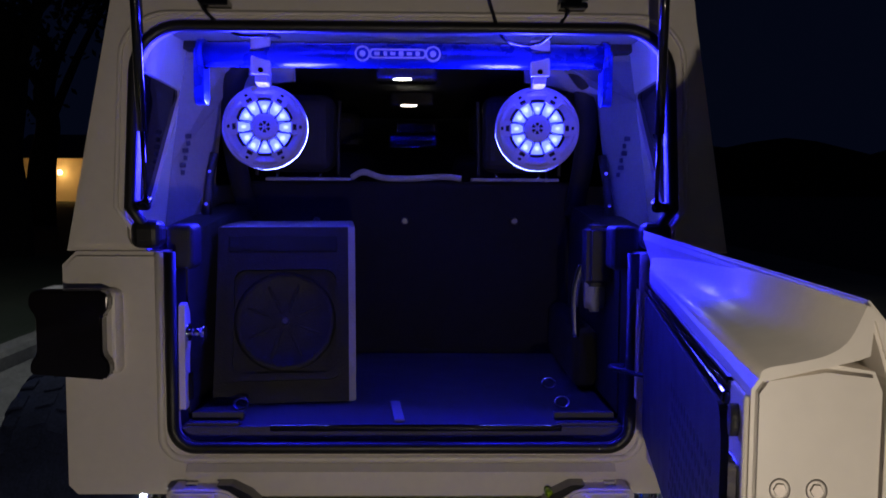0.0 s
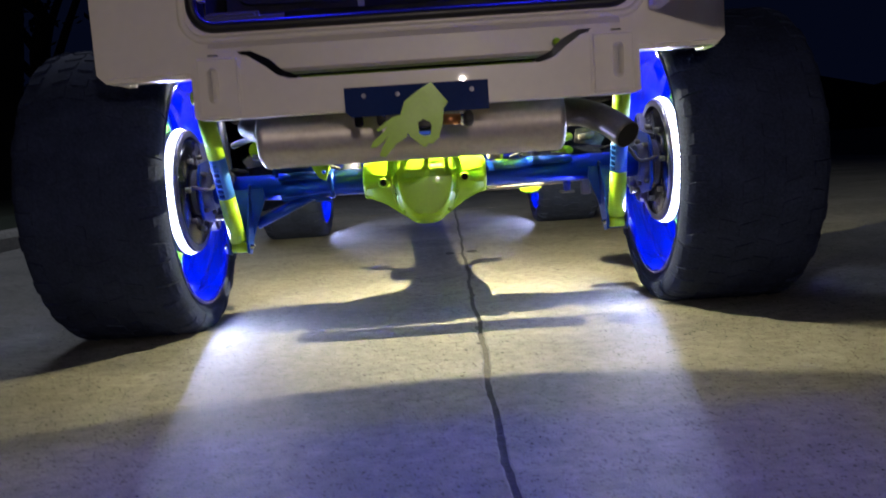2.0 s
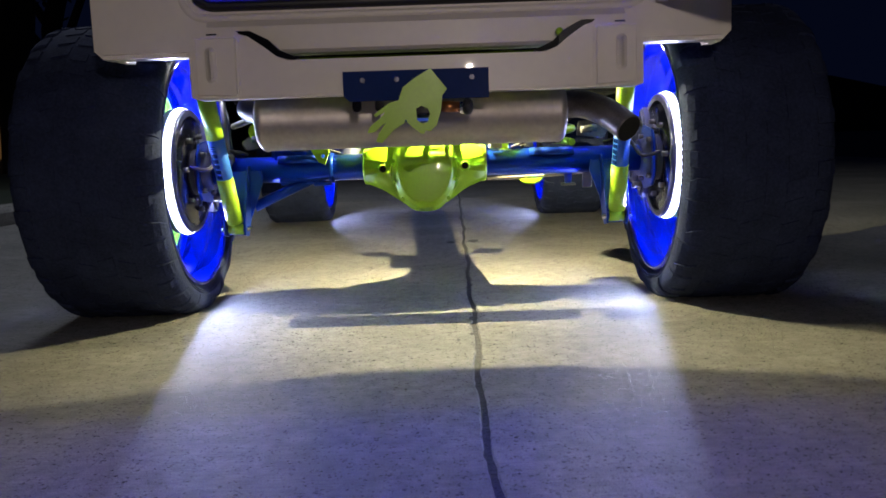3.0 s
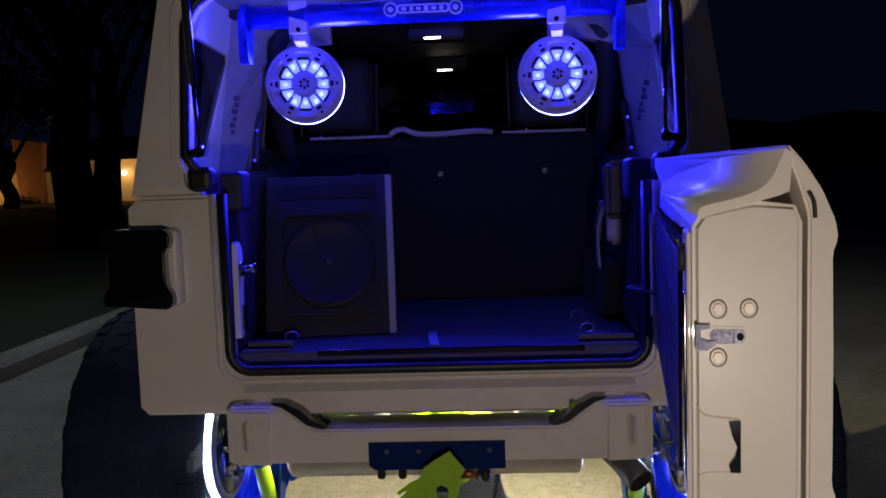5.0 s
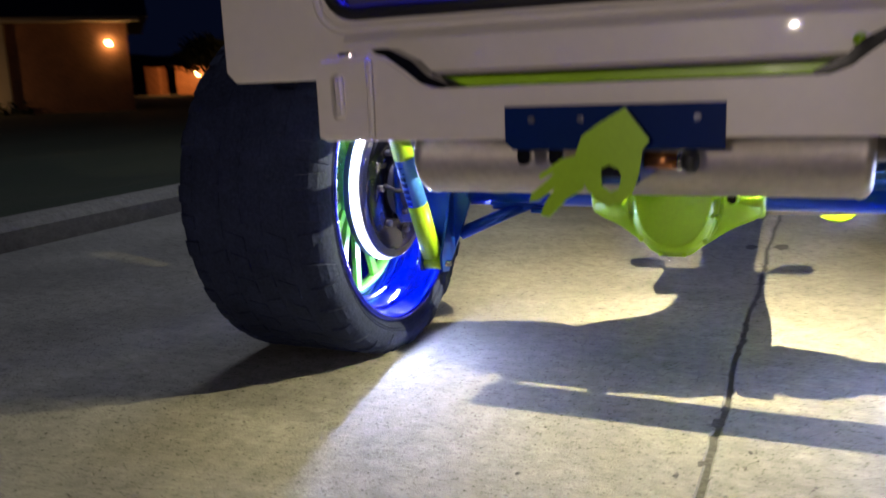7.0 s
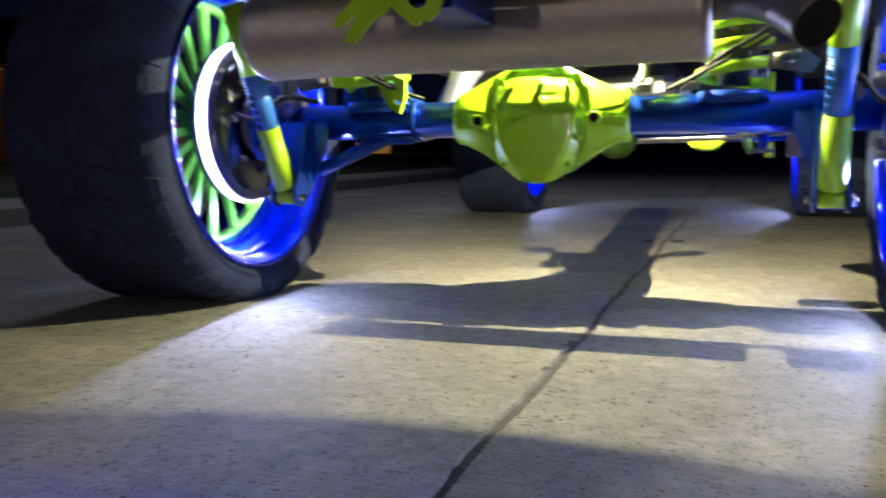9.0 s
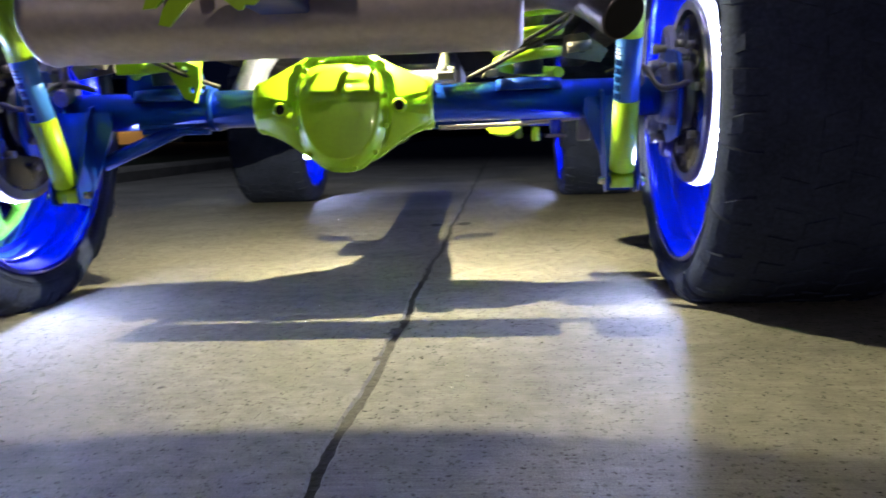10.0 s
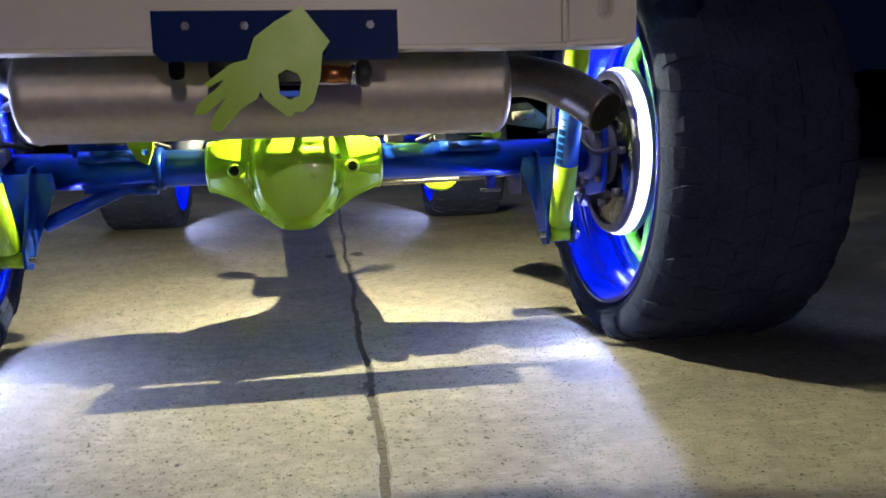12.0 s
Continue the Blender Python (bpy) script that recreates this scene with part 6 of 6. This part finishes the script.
# ---- street and houses ----
brick_mat = material("orange_brick", (0.36, 0.17, 0.09), 0.85, vary=0.35, scale=3, fine=18)
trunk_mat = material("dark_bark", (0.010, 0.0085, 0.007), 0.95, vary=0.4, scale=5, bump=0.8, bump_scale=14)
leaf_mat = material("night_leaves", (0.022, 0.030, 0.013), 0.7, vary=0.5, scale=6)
roof_mat = material("dark_shingle", (0.05, 0.045, 0.045), 0.9, vary=0.3, scale=3)
pale_wall = material("pale_render", (0.50, 0.42, 0.30), 0.85, vary=0.15, scale=2)
window_mat = material("lit_window", (0.3, 0.2, 0.1), 0.5, vary=0, emit=(1.0, 0.55, 0.16), strength=1.2)
bulb_mat = material("porch_bulb", (1, 0.9, 0.7), 0.4, vary=0, emit=(1.0, 0.62, 0.22), strength=12)


def house(x0, x1, y0, depth, wall_h, ridge, mat, label):
    h = thing("house", label, "house", "houses across the lawn")
    bm = bmesh.new()
    box(bm, x0, x1, y0, y0 + depth, 0.0, wall_h)
    part("wall", bm, mat, h)
    bm = bmesh.new()
    prism(bm, [(y0 - 0.5, wall_h + 0.01), (y0 + depth / 2, ridge), (y0 + depth + 0.5, wall_h + 0.01)], x0 - 0.4, x1 + 0.4, "YZ")
    part("roof", bm, roof_mat, h, "dark shingle roof")
    return h


def house_window(h, x0, x1, y, z0, z1, lit=True):
    bm = bmesh.new()
    prism(bm, rrect(x0 - 0.08, x1 + 0.08, z0 - 0.08, z1 + 0.08, 0.01, 1), y - 0.06, y - 0.004, holes=[rrect(x0, x1, z0, z1, 0.01, 1)])
    w = part("window", bm, pale_wall, h)
    bm = bmesh.new()
    box(bm, x0, x1, y - 0.03, y - 0.006, z0, z1)
    part("pane", bm, window_mat if lit else gloss_black, w)


HY = 45.0
# brick house with a tall chimney
h1 = house(-31.0, -25.0, HY, 7, 2.1, 3.6, pale_wall, "single-storey house lit by orange porch lamps")
bm = bmesh.new()
prism(bm, [(-26.3, 0.0), (-26.5, 2.6), (-26.6, 4.0), (-24.8, 3.75), (-24.9, 2.6), (-25.2, 0.0)], HY - 0.5, HY - 0.02)
part("chimney", bm, brick_mat, h1, "orange brick chimney")
lamp("porch_lamp", "POINT", pose(-28.2, HY - 2.2, 1.0), 90, (1.0, 0.52, 0.14), 0.1)
h2 = house(-23.5, -19.5, HY + 1, 6, 2.7, 4.2, pale_wall, "small house front lit by a warm porch lamp")
bm = bmesh.new()
box(bm, -22.2, -21.3, HY + 0.95, HY + 0.99, 0.1, 2.1)
part("door", bm, brick_mat, h2)
lamp("porch_lamp", "POINT", pose(-20.7, HY - 0.6, 1.9), 60, (1.0, 0.56, 0.17), 0.08)
bm = bmesh.new()
bmesh.ops.create_icosphere(bm, subdivisions=2, radius=0.14)
bmesh.ops.translate(bm, verts=bm.verts, vec=(-20.7, HY + 0.7, 1.9))
part("porch_bulb", bm, bulb_mat, h2, "glowing porch bulb")
h3 = house(-39.5, -33.5, HY, 7, 2.25, 3.7, brick_mat, "brick house with a lit porch")
house_window(h3, -35.6, -34.6, HY, 0.8, 1.7)
bm = bmesh.new()
bmesh.ops.create_icosphere(bm, subdivisions=2, radius=0.15)
bmesh.ops.translate(bm, verts=bm.verts, vec=(-37.3, HY - 0.4, 1.65))
part("porch_bulb", bm, bulb_mat, h3, "glowing porch bulb")
bm = bmesh.new()
prism(bm, [(-41.8, 0.0), (-41.9, 2.3), (-40.7, 2.25), (-40.6, 0.0)], HY - 0.3, HY + 0.5)
part("porch_pier", bm, brick_mat, h3, "orange brick porch pier")
lamp("porch_lamp", "POINT", pose(-38.6, HY - 2.0, 1.6), 95, (1.0, 0.42, 0.10), 0.1)


# near house beside the lawn: dark brick wall, a wall lamp, and a paler window bay
HX = Matrix.Translation((-15.0, 14.9, 0)) @ pose(0, 0, 0, 0, 0, 44)
h4 = thing("house", "low dark brick house with an orange wall lamp and pale bay", "house", "houses across the lawn")
bm = bmesh.new()
box(bm, -2.7, 0.0, 0.0, 6.0, -0.1, 2.35)
part("wall", bm, brick_mat, h4)
bm = bmesh.new()
prism(bm, rrect(-8.5, -2.7, -0.1, 2.35, 0.005, 1), 0.0, 0.2, holes=[rrect(-4.15, -3.15, 0.75, 2.0, 0.01, 1)])
box(bm, -8.5, -2.7, 0.6, 6.0, -0.1, 2.35)
part("bay_wall", bm, pale_wall, h4, "pale rendered wall of the window bay")
bm = bmesh.new()
box(bm, -2.95, -2.68, -0.14, 0.05, -0.1, 2.35, 0.01)
part("pilaster", bm, pale_wall, h4, "pale corner pilaster")
bm = bmesh.new()
box(bm, -9.0, 0.3, -0.45, -0.0, 2.36, 2.46, 0.01)
part("eaves", bm, pale_wall, h4, "pale eaves board")
bm = bmesh.new()
prism(bm, [(-0.5, 2.46), (3.0, 4.0), (6.5, 2.46)], -9.2, 0.5, "YZ")
part("roof", bm, roof_mat, h4, "dark shingle roof")
bm = bmesh.new()
prism(bm, rrect(-4.22, -3.08, 0.68, 2.07, 0.01, 1), -0.05, -0.004, holes=[rrect(-4.1, -3.2, 0.8, 1.95, 0.01, 1)])
box(bm, -4.1, -3.2, -0.045, -0.01, 1.34, 1.41)
win = part("window", bm, pale_wall, h4)
bm = bmesh.new()
box(bm, -4.15, -3.15, 0.06, 0.09, 0.75, 2.0)
part("pane", bm, gloss_black, win)
bm = bmesh.new()
box(bm, -0.52, -0.36, -0.16, -0.02, 1.80, 1.92, 0.03)
part("wall_lamp", bm, bulb_mat, h4, "glowing orange wall lamp")
h4.matrix_basis = HX
lamp("porch_lamp", "POINT", HX @ pose(-0.44, -0.32, 1.70), 0.35, (1.0, 0.50, 0.10), 0.05)
lamp("porch_lamp", "POINT", HX @ pose(-4.4, -1.1, 0.9), 11.0, (1.0, 0.58, 0.22), 0.06)


def tree(x, y, h, r, seed, spread):
    rn = random.Random(seed)
    t = thing("tree", "dark leafy street tree on the lawn at night", "tree", "trees on the lawn")
    bm = bmesh.new()
    pts = [(x + 0.12 * rn.uniform(-1, 1) * i, y, 0.05 + h * 0.55 * i / 5) for i in range(6)]
    pipe(bm, curve(pts, 4), r, 14, radii=[r * (1.25 - 0.6 * i / 20) for i in range(21)])
    tops = []
    for k in range(6):
        a = 2 * math.pi * k / 6 + rn.uniform(-.3, .3)
        p0 = Vector(pts[3 + k % 3])
        p2 = Vector((x + spread * math.cos(a), y + spread * math.sin(a), h * rn.uniform(0.65, 0.95)))
        pipe(bm, curve([p0, (p0 + p2) / 2 + Vector((0, 0, 0.25)), p2], 5), r * 0.3, 8, radii=[r * (0.42 - 0.03 * i) for i in range(11)])
        tops.append(p2)
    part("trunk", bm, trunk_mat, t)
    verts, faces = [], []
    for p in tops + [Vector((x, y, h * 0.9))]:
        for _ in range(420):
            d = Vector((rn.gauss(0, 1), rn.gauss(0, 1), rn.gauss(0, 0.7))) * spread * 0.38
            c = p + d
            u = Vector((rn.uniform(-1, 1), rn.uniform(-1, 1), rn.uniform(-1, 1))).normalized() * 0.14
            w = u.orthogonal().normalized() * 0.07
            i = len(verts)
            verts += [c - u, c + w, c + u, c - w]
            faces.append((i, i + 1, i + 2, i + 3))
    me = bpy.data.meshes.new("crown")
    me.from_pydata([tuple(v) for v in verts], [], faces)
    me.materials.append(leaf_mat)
    crown = new("crown", me)
    crown.parent = t
    return t


tree(-6.6, 11.5, 8.0, 0.30, 3, 2.4)
tree(-10.5, 21.0, 8.5, 0.34, 5, 2.8)
tree(-22.0, 36.0, 7.0, 0.3, 8, 2.2)
tree(-34.5, 42.0, 3.6, 0.14, 11, 1.0)


def bush(x, y, r, seed):
    rn = random.Random(seed)
    verts, faces = [], []
    for _ in range(500):
        d = Vector((rn.gauss(0, 1), rn.gauss(0, 1), abs(rn.gauss(0, 0.8)))) * r * 0.5
        c = Vector((x, y, 0.1)) + d
        u = Vector((rn.uniform(-1, 1), rn.uniform(-1, 1), rn.uniform(-1, 1))).normalized() * 0.10
        w = u.orthogonal().normalized() * 0.05
        i = len(verts)
        verts += [c - u, c + w, c + u, c - w]
        faces.append((i, i + 1, i + 2, i + 3))
    me = bpy.data.meshes.new("bush")
    me.from_pydata([tuple(v) for v in verts], [], faces)
    me.materials.append(leaf_mat)
    tagged(new("bush", me), "low dark bush before the houses", "bush", "bushes")


for i, (x, y, r) in enumerate(((-16.9, 13.0, 0.42), (-17.6, 12.6, 0.40), (-18.5, 12.2, 0.45), (-33, 43.6, 0.8), (-31, 43.9, 0.6), (-26, 44, 0.7), (-39, 46.5, 0.9), (-46, 47, 0.9), (-52, 42, 1.0), (-54, 41, 1.0))):
    bush(x, y, r, 20 + i)

# street lamp far off
sl = thing("street_lamp", "tall street lamp with an orange head", "street lamp")
bm = bmesh.new()
pipe(bm, curve([(-62, 58, 0), (-62, 58, 5.2), (-61.6, 58, 5.7), (-60.6, 58, 5.85)]), 0.07, 10)
part("pole", bm, dark_steel, sl)
bm = bmesh.new()
box(bm, -61.0, -60.0, 57.8, 58.2, 5.72, 5.95, 0.05)
part("lamp_head", bm, bulb_mat, sl, "glowing orange lamp head")
# parked car, dark, in front of the far house
car = thing("parked_car", "dark car parked in front of the far house", "car")
bm = bmesh.new()
prism(bm, [(-50.5, 0.35), (-50.5, 0.85), (-49.6, 0.95), (-48.8, 1.42), (-47.2, 1.42), (-46.4, 0.95), (-46.1, 0.85), (-46.1, 0.35)], HY - 2.4, HY - 0.8)
bmesh.ops.bevel(bm, geom=list(bm.edges), offset=0.06, segments=2, affect="EDGES")
part("body", bm, gloss_black, car)
for x in (-49.6, -47.0):
    bm = bmesh.new()
    cyl(bm, (x, HY - 2.45, 0.33), (x, HY - 2.2, 0.33), 0.33, n=20)
    part("wheel", bm, rubber, car)
# far tree line closing the view
bm = bmesh.new()
rn = random.Random(2)
pts = [(-140, -0.1)] + [(-140 + 4 * i, 6.5 + 2.2 * noise.noise((i * 0.35, 1, 4)) + rn.uniform(0, 0.8)) for i in range(71)] + [(140, -0.1)]
prism(bm, pts, 110, 112)
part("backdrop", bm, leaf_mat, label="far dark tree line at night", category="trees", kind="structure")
